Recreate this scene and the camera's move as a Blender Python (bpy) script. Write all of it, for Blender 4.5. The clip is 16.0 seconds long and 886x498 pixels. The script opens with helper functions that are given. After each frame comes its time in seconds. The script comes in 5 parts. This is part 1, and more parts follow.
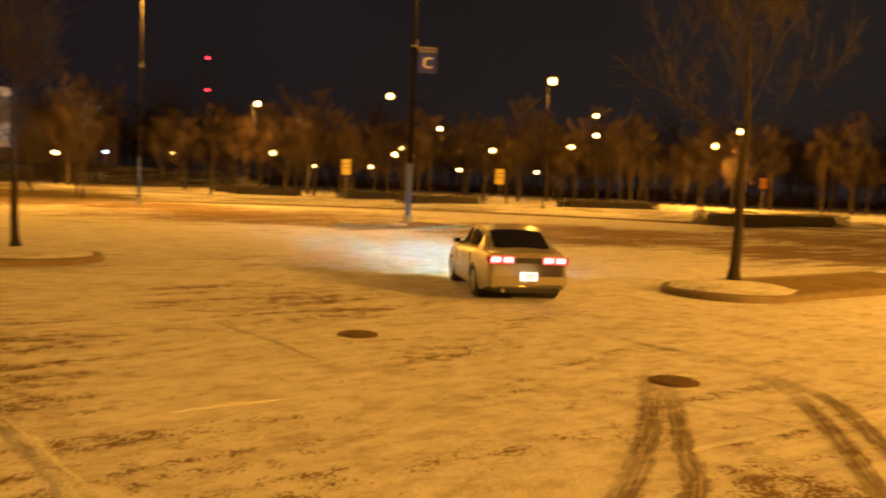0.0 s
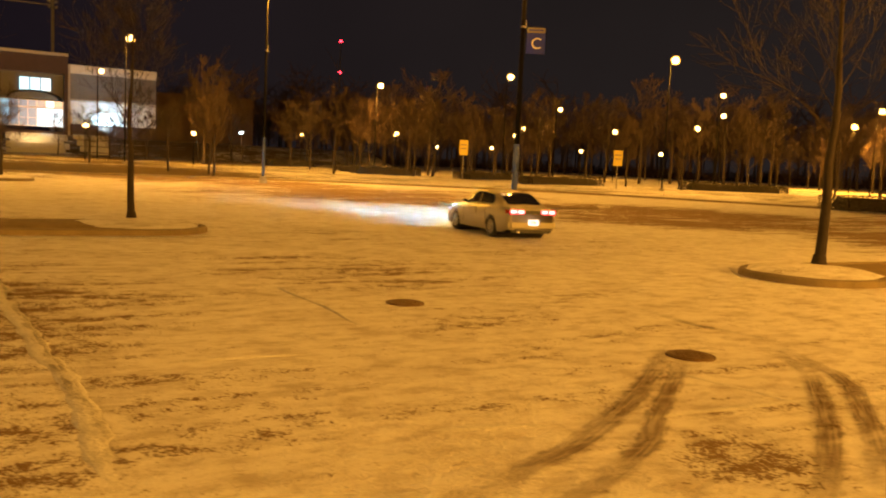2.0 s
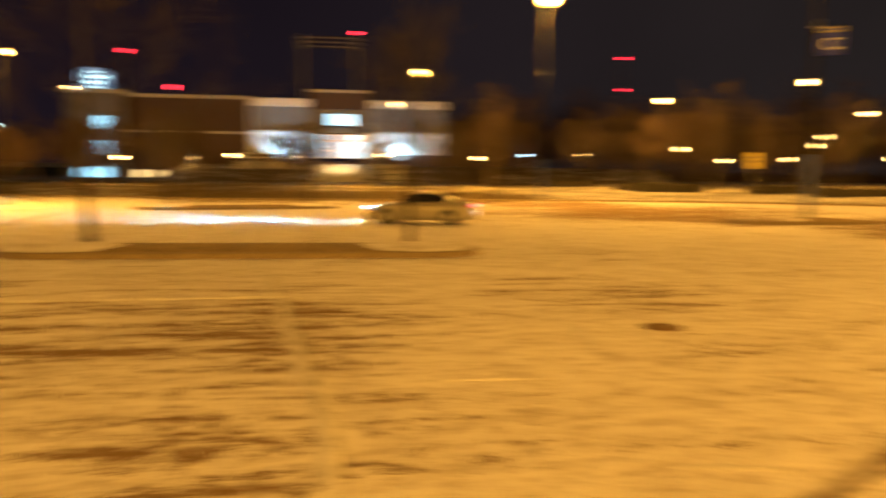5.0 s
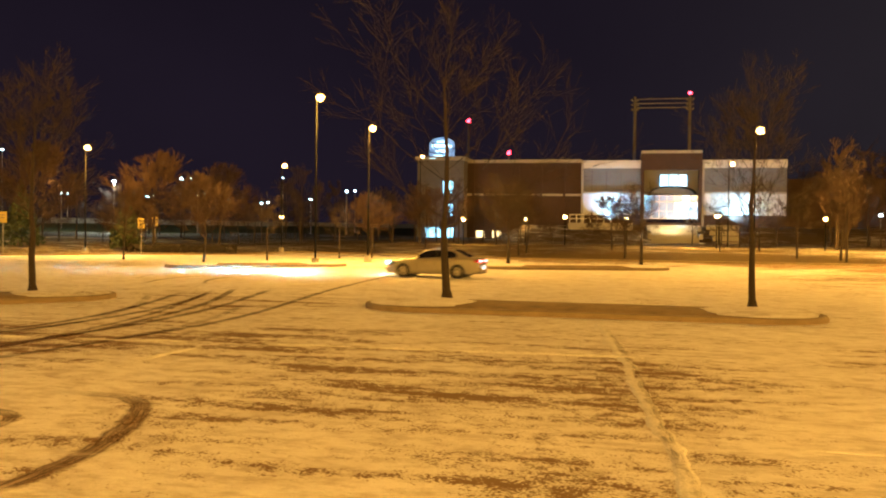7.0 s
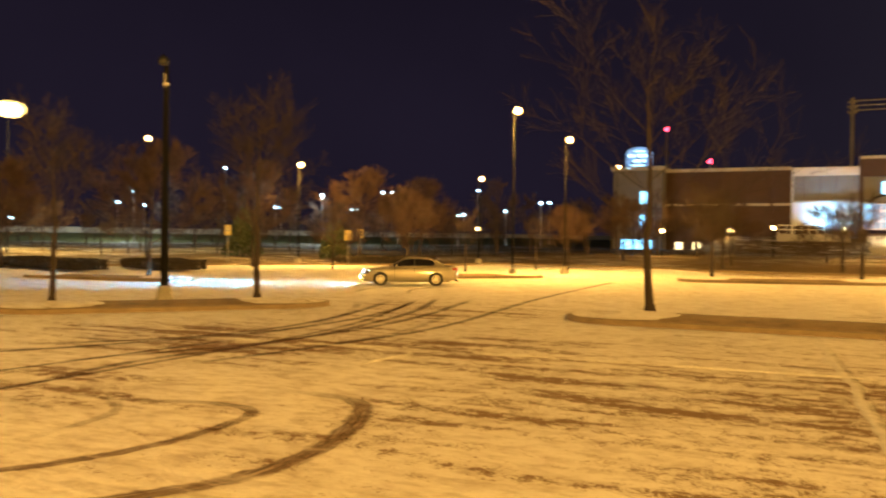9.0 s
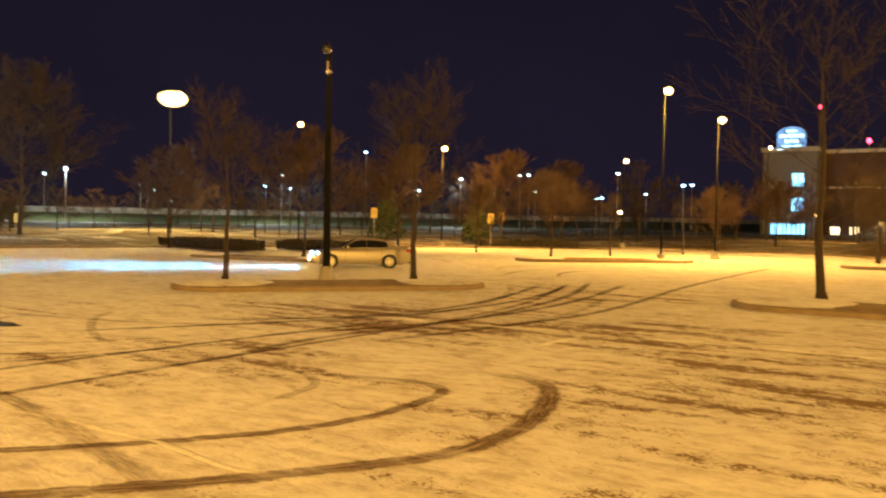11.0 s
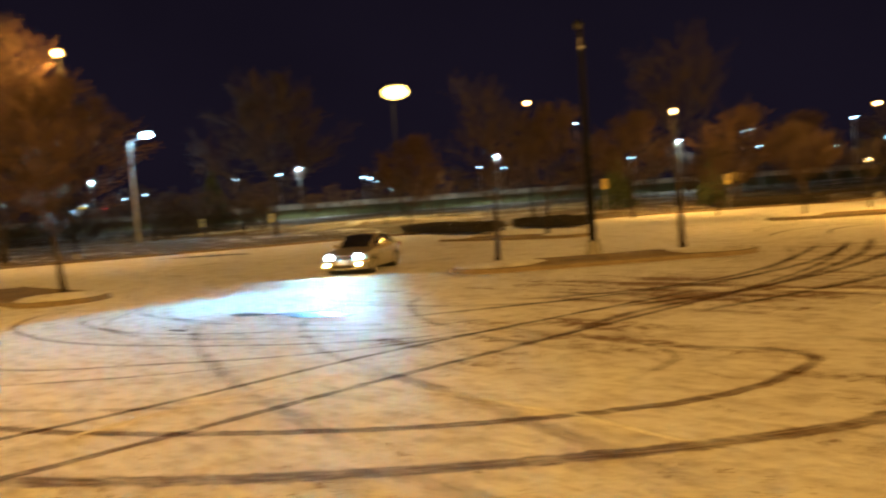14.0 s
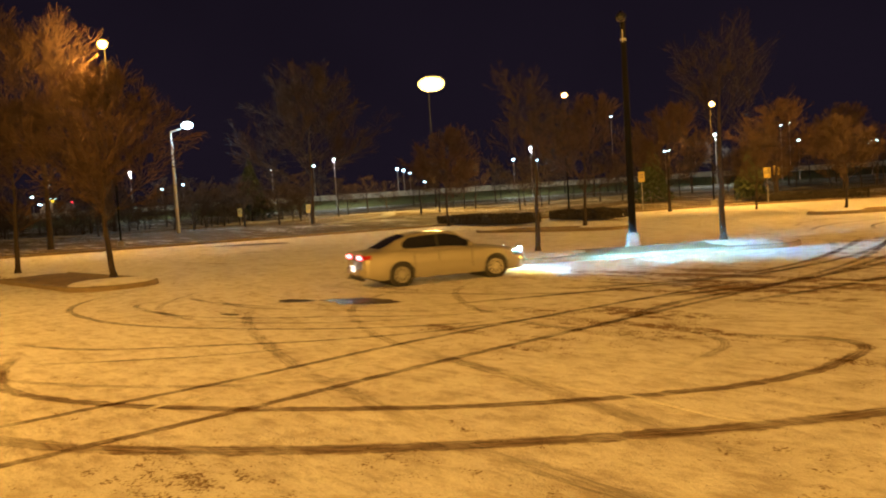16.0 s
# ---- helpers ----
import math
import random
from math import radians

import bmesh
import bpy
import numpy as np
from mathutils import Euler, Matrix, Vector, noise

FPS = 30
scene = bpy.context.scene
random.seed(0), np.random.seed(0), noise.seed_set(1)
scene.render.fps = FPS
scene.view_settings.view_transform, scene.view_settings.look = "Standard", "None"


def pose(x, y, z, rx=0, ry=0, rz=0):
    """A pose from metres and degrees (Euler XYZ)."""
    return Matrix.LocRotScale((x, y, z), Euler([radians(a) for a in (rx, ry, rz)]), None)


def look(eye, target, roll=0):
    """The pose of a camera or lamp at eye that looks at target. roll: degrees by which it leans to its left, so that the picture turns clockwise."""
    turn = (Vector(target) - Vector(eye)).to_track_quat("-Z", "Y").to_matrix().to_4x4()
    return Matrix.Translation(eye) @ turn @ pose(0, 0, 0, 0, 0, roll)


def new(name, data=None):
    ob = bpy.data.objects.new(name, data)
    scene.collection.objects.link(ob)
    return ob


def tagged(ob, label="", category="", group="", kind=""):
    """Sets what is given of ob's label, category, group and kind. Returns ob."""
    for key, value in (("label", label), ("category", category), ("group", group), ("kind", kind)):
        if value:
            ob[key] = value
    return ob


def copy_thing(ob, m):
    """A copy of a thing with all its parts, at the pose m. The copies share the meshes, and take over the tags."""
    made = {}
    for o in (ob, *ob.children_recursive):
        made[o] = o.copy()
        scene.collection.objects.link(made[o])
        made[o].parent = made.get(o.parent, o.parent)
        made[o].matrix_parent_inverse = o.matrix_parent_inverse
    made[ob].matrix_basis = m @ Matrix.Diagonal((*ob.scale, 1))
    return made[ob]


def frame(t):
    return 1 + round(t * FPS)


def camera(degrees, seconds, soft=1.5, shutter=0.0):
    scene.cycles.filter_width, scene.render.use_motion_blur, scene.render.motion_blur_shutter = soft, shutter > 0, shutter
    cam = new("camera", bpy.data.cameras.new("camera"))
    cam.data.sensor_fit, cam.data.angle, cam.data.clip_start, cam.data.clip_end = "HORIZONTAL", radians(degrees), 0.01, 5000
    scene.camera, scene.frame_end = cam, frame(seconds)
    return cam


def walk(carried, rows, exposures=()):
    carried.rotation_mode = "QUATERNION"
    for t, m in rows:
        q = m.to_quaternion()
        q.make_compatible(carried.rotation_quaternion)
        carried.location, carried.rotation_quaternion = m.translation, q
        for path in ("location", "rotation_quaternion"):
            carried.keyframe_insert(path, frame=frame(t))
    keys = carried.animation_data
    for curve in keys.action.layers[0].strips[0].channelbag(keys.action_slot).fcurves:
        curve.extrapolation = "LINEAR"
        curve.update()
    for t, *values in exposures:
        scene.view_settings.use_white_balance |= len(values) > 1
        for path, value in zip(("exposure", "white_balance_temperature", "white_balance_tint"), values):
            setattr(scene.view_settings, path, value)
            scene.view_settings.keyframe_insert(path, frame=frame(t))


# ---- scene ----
cam = camera(54.7, 16.0, soft=2.0, shutter=0.75)
PATH = [
    (0, (0.222, 0.403, 2.172), (0.28, 2.397, 2.029), 2.4),
    (0.5, (0.517, 0.243, 2.132), (0.404, 2.233, 1.977), 2.4),
    (1, (0.894, 0.034, 2.153), (0.749, 2.021, 1.988), 2.5),
    (1.5, (1.157, -0.164, 2.161), (0.985, 1.821, 1.985), 2.7),
    (2, (1.499, -0.137, 2.164), (1.26, 1.839, 1.965), 2.8),
    (2.5, (1.927, -0.16, 2.182), (1.691, 1.815, 1.976), 2.9),
    (2.9, (2.022, -0.292, 2.212), (1.665, 1.665, 2.001), 2.74),
    (3, (2.046, -0.325, 2.219), (1.61, 1.617, 2.017), 2.7),
    (3.1, (2.055, -0.316, 2.22), (1.542, 1.608, 2.031), 2.48),
    (3.5, (2.092, -0.281, 2.222), (1.414, 1.595, 2.072), 1.6),
    (4, (2.174, -0.285, 2.224), (1.465, 1.58, 2.088), 1.7),
    (4.5, (2.271, -0.309, 2.227), (1.577, 1.559, 2.062), 1.4),
    (4.8, (2.069, -0.036, 2.21), (1.371, 1.83, 2.038), 0.92),
    (4.9, (2.001, 0.055, 2.205), (1.277, 1.911, 2.028), 0.76),
    (5, (1.934, 0.146, 2.199), (1.062, 1.937, 2.026), 0.6),
    (5.1, (1.942, 0.11, 2.203), (0.916, 1.817, 2.026), 0.6),
    (5.2, (1.934, 0.146, 2.199), (0.767, 1.762, 2.038), 0.6),
    (7.3, (2.137, -0.764, 2.293), (0.659, 0.582, 2.254), 0.7),
    (7.5, (2.137, -0.764, 2.293), (0.658, 0.582, 2.258), 0.7),
    (8, (2.091, -0.813, 2.286), (0.593, 0.512, 2.261), 0.7),
    (8.5, (2.075, -0.933, 2.286), (0.454, 0.238, 2.257), 0.9),
    (9, (2.108, -0.99, 2.287), (0.368, -0.004, 2.267), 0.7),
    (9.2, (2.108, -0.99, 2.287), (0.346, -0.045, 2.268), 0.7),
    (11.3, (1.856, -1.738, 2.275), (-0.033, -1.082, 2.237), 0.99),
    (11.5, (1.856, -1.738, 2.275), (-0.044, -1.114, 2.261), 0.99),
    (12, (1.624, -2.183, 2.282), (-0.283, -1.58, 2.303), 1.03),
    (12.4, (1.895, -2.559, 2.323), (-0.03, -2.024, 2.403), 0.85),
    (12.5, (1.963, -2.653, 2.333), (0.037, -2.12, 2.416), 0.81),
    (12.6, (1.968, -2.747, 2.321), (0.043, -2.21, 2.399), 0.37),
    (12.9, (1.981, -3.031, 2.286), (0.056, -2.493, 2.339), -0.93),
    (13, (1.986, -3.125, 2.274), (0.06, -2.588, 2.278), -1.37),
    (13.4, (1.924, -3.4, 2.356), (-0.005, -2.875, 2.317), -2.35),
    (13.5, (1.909, -3.469, 2.376), (-0.023, -2.953, 2.342), -2.6),
    (13.6, (1.883, -3.524, 2.382), (-0.05, -3.013, 2.344), -2.9),
    (13.9, (1.804, -3.686, 2.404), (-0.17, -3.389, 2.295), -3.78),
    (14, (1.778, -3.741, 2.41), (-0.205, -3.506, 2.3), -4.08),
    (14.1, (1.825, -3.779, 2.404), (-0.163, -3.595, 2.288), -4.0),
    (14.5, (2.011, -3.93, 2.379), (0.02, -3.774, 2.264), -3.7),
    (15, (2.076, -4.04, 2.374), (0.086, -3.887, 2.25), -3.6),
    (15.5, (2.097, -4.153, 2.384), (0.107, -4.0, 2.256), -3.5),
    (16, (2.07, -4.105, 2.366), (0.08, -3.944, 2.243), -3.6),
]
walk(cam, [(t, look(e, g, r)) for t, e, g, r in PATH], [(0, 1.62, 8400, 18), (3, 1.69, 8400, 16), (4.5, 1.85, 8200, 14), (7.5, 2.37, 6500, 9), (9, 2.41, 6100, 9), (12, 2.46, 5800, 7), (12.5, 2.58, 5700, 7), (13, 2.31, 5950, 8), (13.5, 2.16, 6100, 9), (14, 1.75, 6000, 9), (14.5, 1.3, 6900, 12), (15, 1.55, 7300, 14), (16, 1.90, 6700, 12)])

# ---------------------------------------------------------------- world
world = bpy.data.worlds.new("night_sky")
scene.world = world
world.use_nodes = True


def night_sky():
    """City night sky: brownish lamp glow to the north-east and low down, violet-black to the west and overhead, with faint cloud."""
    nt = world.node_tree
    tc = nt.nodes.new("ShaderNodeTexCoord").outputs["Generated"]
    sep = nt.nodes.new("ShaderNodeSeparateXYZ")
    nt.links.new(tc, sep.inputs[0])
    dot = nt.nodes.new("ShaderNodeVectorMath")
    dot.operation = "DOT_PRODUCT"
    nt.links.new(tc, dot.inputs[0])
    dot.inputs[1].default_value = (0.55, 0.83, 0.0)
    side = nt.nodes.new("ShaderNodeMapRange")
    side.interpolation_type = "SMOOTHSTEP"
    side.inputs[1].default_value, side.inputs[2].default_value = 0.15, 1.05
    nt.links.new(dot.outputs["Value"], side.inputs[0])
    cloud = nt.nodes.new("ShaderNodeTexNoise")
    cloud.inputs["Scale"].default_value, cloud.inputs["Detail"].default_value = 2.2, 4
    nt.links.new(tc, cloud.inputs["Vector"])
    low = nt.nodes.new("ShaderNodeMapRange")
    low.interpolation_type = "SMOOTHSTEP"
    low.inputs[1].default_value, low.inputs[2].default_value = 0.5, 0.0
    low.inputs[3].default_value, low.inputs[4].default_value = 0.85, 1.15
    nt.links.new(sep.outputs[2], low.inputs[0])
    mul = nt.nodes.new("ShaderNodeMath")
    mul.operation = "MULTIPLY"
    veil = nt.nodes.new("ShaderNodeMapRange")
    veil.inputs[1].default_value, veil.inputs[2].default_value = 0.3, 0.7
    veil.inputs[3].default_value, veil.inputs[4].default_value = 0.8, 1.2
    nt.links.new(cloud.outputs["Fac"], veil.inputs[0])
    nt.links.new(low.outputs[0], mul.inputs[0])
    nt.links.new(veil.outputs[0], mul.inputs[1])
    mix = nt.nodes.new("ShaderNodeMix")
    mix.data_type = "RGBA"
    mix.inputs["A"].default_value = (0.0020, 0.0014, 0.0028, 1)
    mix.inputs["B"].default_value = (0.0047, 0.0041, 0.0045, 1)
    nt.links.new(side.outputs[0], mix.inputs["Factor"])
    nt.links.new(mix.outputs["Result"], nt.nodes["Background"].inputs[0])
    nt.links.new(mul.outputs[0], nt.nodes["Background"].inputs[1])


night_sky()

AXIS = 35.5          # degrees: the parking rows and the stadium run this way
SODIUM = (1.0, 0.48, 0.075)


def gz(x, y):
    """Height of the ground: flat lot, rising a little towards its far edges."""
    d = math.hypot(x + 5, y - 5)
    return 0.01 * min(max(d - 40, 0), 110)


# ---------------------------------------------------------------- lamps that light the lot
def lot_light(x, y, z, watts, color=SODIUM, size=0.35):
    data = bpy.data.lights.new("lot_light", "POINT")
    data.energy, data.color, data.shadow_soft_size = watts, color, size
    ob = new("lot_light", data)
    ob.location = (x, y, z)
    return ob


LIT = [  # x, y, height of the lens, watts
    # second to fourth are unseen posts added to brighten the foreground
    (-0.13, 45.73, 14.5, 1600), (17.64, 18.87, 11.7, 2700), (-10.13, -22.13, 11.7, 4700), (35.2, -8.4, 11.7, 36000),
    (-18.3, 58.16, 14.3, 7000), (-41.5, 28.9, 10.1, 2200), (-57.5, -21.2, 13.6, 2400),
    (-44.2, 35.0, 9.0, 1700), (11.9, 79.4, 11.9, 3300), (-37.0, 74.7, 11.6, 3200), (-17.6, 93.5, 9.9, 4500), (-63.3, 22.9, 8.0, 1700),
    (33.3, 89.4, 9.0, 5500), (2.0, 110.0, 7.2, 3200), (36.0, 104.0, 8.6, 5500), (53.4, 75.6, 13.5, 5500), (-48.0, 80.0, 5.0, 1200), (-67.2, 65.0, 4.6, 900), (-36.5, 87.0, 4.8, 1000),
]
for row in LIT:
    lot_light(row[0] + 0.7, row[1], row[2] - 0.62, row[3])
lot_light(-90.8, 3.5, 13.6, 9000, (1.0, 0.62, 0.16))



# ---------------------------------------------------------------- materials
def material(name, color, rough=0.6, metal=0.0, vary=0.25, scale=6.0, bump=0.0, spec=0.5, emit=None, power=0.0, fine=60.0):
    m = bpy.data.materials.new(name)
    m.use_nodes = True
    nt = m.node_tree
    b = nt.nodes["Principled BSDF"]
    b.inputs["Roughness"].default_value = rough
    b.inputs["Metallic"].default_value = metal
    b.inputs["Specular IOR Level"].default_value = spec
    b.inputs["Base Color"].default_value = (*color, 1)
    if emit:
        b.inputs["Emission Color"].default_value = (*emit, 1)
        b.inputs["Emission Strength"].default_value = power
        m.cycles.emission_sampling = "FRONT_BACK" if power > 1000 else "NONE" if power < 30 else "AUTO"
    if vary > 0:
        tc = nt.nodes.new("ShaderNodeTexCoord")
        n1 = nt.nodes.new("ShaderNodeTexNoise")
        n1.inputs["Scale"].default_value, n1.inputs["Detail"].default_value = scale, 4
        n2 = nt.nodes.new("ShaderNodeTexNoise")
        n2.inputs["Scale"].default_value, n2.inputs["Detail"].default_value = fine, 2
        nt.links.new(tc.outputs["Object"], n1.inputs["Vector"])
        nt.links.new(tc.outputs["Object"], n2.inputs["Vector"])
        add = nt.nodes.new("ShaderNodeMath")
        add.operation = "ADD"
        nt.links.new(n1.outputs["Fac"], add.inputs[0])
        nt.links.new(n2.outputs["Fac"], add.inputs[1])
        mr = nt.nodes.new("ShaderNodeMapRange")
        mr.inputs[1].default_value, mr.inputs[2].default_value = 0.6, 1.4
        mr.inputs[3].default_value, mr.inputs[4].default_value = 1 - vary, 1 + vary
        nt.links.new(add.outputs[0], mr.inputs[0])
        mul = nt.nodes.new("ShaderNodeVectorMath")
        mul.operation = "SCALE"
        mul.inputs[0].default_value = color
        nt.links.new(mr.outputs[0], mul.inputs["Scale"])
        nt.links.new(mul.outputs[0], b.inputs["Base Color"])
        if bump > 0:
            bp = nt.nodes.new("ShaderNodeBump")
            bp.inputs["Strength"].default_value, bp.inputs["Distance"].default_value = bump, 0.02
            nt.links.new(add.outputs[0], bp.inputs["Height"])
            nt.links.new(bp.outputs[0], b.inputs["Normal"])
    return m


def math_node(nt, op, a, b=None, clamp=False):
    n = nt.nodes.new("ShaderNodeMath")
    n.operation, n.use_clamp = op, clamp
    for i, v in enumerate((a, b)):
        if v is None:
            continue
        if isinstance(v, (int, float)):
            n.inputs[i].default_value = v
        else:
            nt.links.new(v, n.inputs[i])
    return n.outputs[0]


def noise_node(nt, vec, scale, detail=4, rough=0.55):
    n = nt.nodes.new("ShaderNodeTexNoise")
    n.inputs["Scale"].default_value, n.inputs["Detail"].default_value, n.inputs["Roughness"].default_value = scale, detail, rough
    nt.links.new(vec, n.inputs["Vector"])
    return n.outputs["Fac"]


def ramp(nt, v, lo, hi):
    n = nt.nodes.new("ShaderNodeMapRange")
    n.interpolation_type = "SMOOTHSTEP"
    n.inputs[1].default_value, n.inputs[2].default_value = lo, hi
    nt.links.new(v, n.inputs[0])
    return n.outputs[0]


# places that the wind and the traffic have swept: x, y, reach, and how much where it is little
SWEPT = [(-6.5, 9.5, 6.0), (-2.6, 5.8, 3.4), (3.6, 4.2, 1.5), (-17.0, 5.0, 6.0), (-22.5, 10.5, 5.0), (-13.0, -1.0, 4.0), (10.0, 46.0, 13.0), (26.0, 48.0, 13.0), (-16.0, 58.0, 10.0), (-38.0, 52.0, 9.0), (-3.0, 16.0, 3.5), (-10.0, 50.0, 15.0), (6.0, 40.0, 8.0), (-28.0, 60.0, 13.0), (3.1, 6.6, 0.9), (18.0, 36.0, 9.0), (38.0, 42.0, 13.0), (-9.5, 13.0, 4.5), (-13.0, 9.0, 4.0),
         (-4.5, -6.5, 6.0, 0.28), (-5.0, 1.0, 5.0, 0.2), (1.0, 9.0, 6.0, 0.25), (-3.0, 22.0, 9.0, 0.3), (5.0, 15.0, 5.0, 0.3)]


def snow_material(name, track=False, grass=False, depth=0.72, fade=0.65):
    """Thin, wind-blown snow over asphalt (or over brown winter grass), in world metres. track: a rolled, bared lane along UV v."""
    m = bpy.data.materials.new(name)
    m.use_nodes = True
    nt = m.node_tree
    b = nt.nodes["Principled BSDF"]
    geo = nt.nodes.new("ShaderNodeNewGeometry").outputs["Position"]
    rot = nt.nodes.new("ShaderNodeMapping")
    rot.inputs["Rotation"].default_value = (0, 0, radians(-AXIS))
    nt.links.new(geo, rot.inputs["Vector"])
    streak = nt.nodes.new("ShaderNodeMapping")
    streak.inputs["Scale"].default_value = (0.34, 1.6, 1)
    nt.links.new(rot.outputs[0], streak.inputs["Vector"])
    big = noise_node(nt, geo, 0.11, 3)
    mid = noise_node(nt, streak.outputs[0], 1.0, 6, 0.62)
    small = noise_node(nt, geo, 4.0, 6, 0.7)
    fine = noise_node(nt, geo, 26.0, 3, 0.6)
    # bareness: patches where the wind has swept it, streaks in them, ragged speckle at their rims
    s = math_node(nt, "MULTIPLY", mid, 1.05)
    s = math_node(nt, "ADD", s, math_node(nt, "MULTIPLY", big, 0.7))
    s = math_node(nt, "ADD", s, math_node(nt, "MULTIPLY", small, 0.85))
    s = math_node(nt, "ADD", s, math_node(nt, "MULTIPLY", fine, 0.78))
    s = math_node(nt, "SUBTRACT", s, 1.832)
    swept = None
    for x, y, r, *part_bare in SWEPT:
        d = nt.nodes.new("ShaderNodeVectorMath")
        d.operation = "DISTANCE"
        nt.links.new(geo, d.inputs[0])
        d.inputs[1].default_value = (x, y, 0)
        one = math_node(nt, "SUBTRACT", 1.0, ramp(nt, d.outputs["Value"], r * 0.25, r * 1.15))
        one = math_node(nt, "MULTIPLY", one, part_bare[0] if part_bare else 1.7 if y > 35 else 0.95)
        swept = one if swept is None else math_node(nt, "MAXIMUM", swept, one)
    s = math_node(nt, "ADD", s, math_node(nt, "MULTIPLY", swept, 0.23))
    if grass:  # deeper snow lies along the far, northern side
        far = nt.nodes.new("ShaderNodeSeparateXYZ")
        nt.links.new(geo, far.inputs[0])
        s = math_node(nt, "SUBTRACT", s, math_node(nt, "MULTIPLY", math_node(nt, "MULTIPLY", ramp(nt, far.outputs[1], 30, 62), ramp(nt, far.outputs[0], -42, -18)), 0.26))
    bare = math_node(nt, "MULTIPLY", ramp(nt, s, 0.02, 0.17), 0.90) if not grass else ramp(nt, s, -0.60, -0.14)
    thin = math_node(nt, "MULTIPLY", ramp(nt, s, -0.16, 0.16), 0.25)
    bare = math_node(nt, "MAXIMUM", bare, thin)
    drift = nt.nodes.new("ShaderNodeMapping")
    drift.inputs["Scale"].default_value = (0.8, 1.6, 1)
    nt.links.new(rot.outputs[0], drift.inputs["Vector"])
    veil = math_node(nt, "MULTIPLY", ramp(nt, noise_node(nt, drift.outputs[0], 2.6, 7, 0.72), 0.43, 0.64), 0.36)
    lumps = math_node(nt, "MULTIPLY", ramp(nt, noise_node(nt, geo, 0.9, 6, 0.68), 0.44, 0.62), 0.17)
    bare = math_node(nt, "MAXIMUM", bare, math_node(nt, "ADD", math_node(nt, "MULTIPLY", veil, 0.88), lumps))
    if track:
        uv = nt.nodes.new("ShaderNodeTexCoord").outputs["UV"]
        sep = nt.nodes.new("ShaderNodeSeparateXYZ")
        nt.links.new(uv, sep.inputs[0])
        across = math_node(nt, "ABSOLUTE", math_node(nt, "SUBTRACT", sep.outputs[0], 0.5))
        rim = math_node(nt, "ADD", across, math_node(nt, "MULTIPLY", math_node(nt, "SUBTRACT", small, 0.5), 0.8))
        lane = math_node(nt, "SUBTRACT", 1.0, ramp(nt, rim, 0.26, 0.46))
        ribs = nt.nodes.new("ShaderNodeMapping")
        ribs.inputs["Scale"].default_value = (11.0, 1.6, 1)
        nt.links.new(uv, ribs.inputs["Vector"])
        grooves = math_node(nt, "MULTIPLY", ramp(nt, noise_node(nt, ribs.outputs[0], 1.0, 4), 0.38, 0.72), 0.42)
        lane = math_node(nt, "MULTIPLY", lane, math_node(nt, "SUBTRACT", depth, grooves))
        press = nt.nodes.new("ShaderNodeAttribute")
        press.attribute_name = "press"
        lane = math_node(nt, "MULTIPLY", lane, press.outputs["Fac"])
        lane = math_node(nt, "MULTIPLY", lane, math_node(nt, "ADD", fade, ramp(nt, mid, 0.40, 0.56), clamp=True))
        nt.links.new(lane, b.inputs["Alpha"])
        bare = math_node(nt, "MAXIMUM", bare, 1.0)
    mix = nt.nodes.new("ShaderNodeMix")
    mix.data_type = "RGBA"
    mix.inputs["A"].default_value = (0.74, 0.74, 0.76, 1)
    mix.inputs["B"].default_value = (0.085, 0.062, 0.035, 1) if grass else (0.15, 0.08, 0.029, 1)
    nt.links.new(bare, mix.inputs["Factor"])
    nt.links.new(mix.outputs["Result"], b.inputs["Base Color"])
    b.inputs["Roughness"].default_value = 0.8
    b.inputs["Specular IOR Level"].default_value = 0.02
    h = math_node(nt, "ADD", math_node(nt, "MULTIPLY", mid, 1.0), math_node(nt, "MULTIPLY", small, 0.6))
    h = math_node(nt, "ADD", h, math_node(nt, "MULTIPLY", fine, 0.25))
    h = math_node(nt, "SUBTRACT", h, math_node(nt, "MULTIPLY", bare, 0.35))
    bp = nt.nodes.new("ShaderNodeBump")
    bp.inputs["Strength"].default_value, bp.inputs["Distance"].default_value = 0.9, 0.09
    nt.links.new(h, bp.inputs["Height"])
    nt.links.new(bp.outputs[0], b.inputs["Normal"])
    return m


SNOW = snow_material("windblown_snow_on_asphalt")
TRACK = snow_material("rolled_snow_track", track=True)
TREAD = snow_material("tyre_tread_in_snow", track=True, depth=0.60, fade=0.45)
FAINT = snow_material("faint_snow_track", track=True, depth=0.42, fade=0.3)
VERGE = snow_material("snow_on_winter_grass", grass=True)
FIELD = material("rough_winter_field", (0.075, 0.072, 0.03), 0.95, vary=0.55, scale=0.12, bump=0.6, fine=1.4, spec=0.05)
BARRIER = material("road_barrier_concrete", (0.22, 0.22, 0.20), 0.85, vary=0.2, scale=0.3)
PATH_SNOW = material("trodden_path_snow", (0.20, 0.19, 0.17), 0.9, vary=0.3, scale=0.8, bump=0.5, fine=5, spec=0.1)
RIDGE = material("packed_snow", (0.60, 0.60, 0.61), 0.85, vary=0.3, scale=3.5, bump=0.8, fine=26, spec=0.1)
WET = material("wet_asphalt", (0.018, 0.015, 0.014), 0.42, vary=0.3, scale=2, spec=0.14)
KERB = material("kerb_concrete", (0.18, 0.14, 0.09), 0.85, vary=0.3, scale=2, bump=0.5)
MULCH = material("mulch_and_dead_grass", (0.16, 0.105, 0.045), 0.95, vary=0.55, scale=2.2, bump=1.0, fine=30)
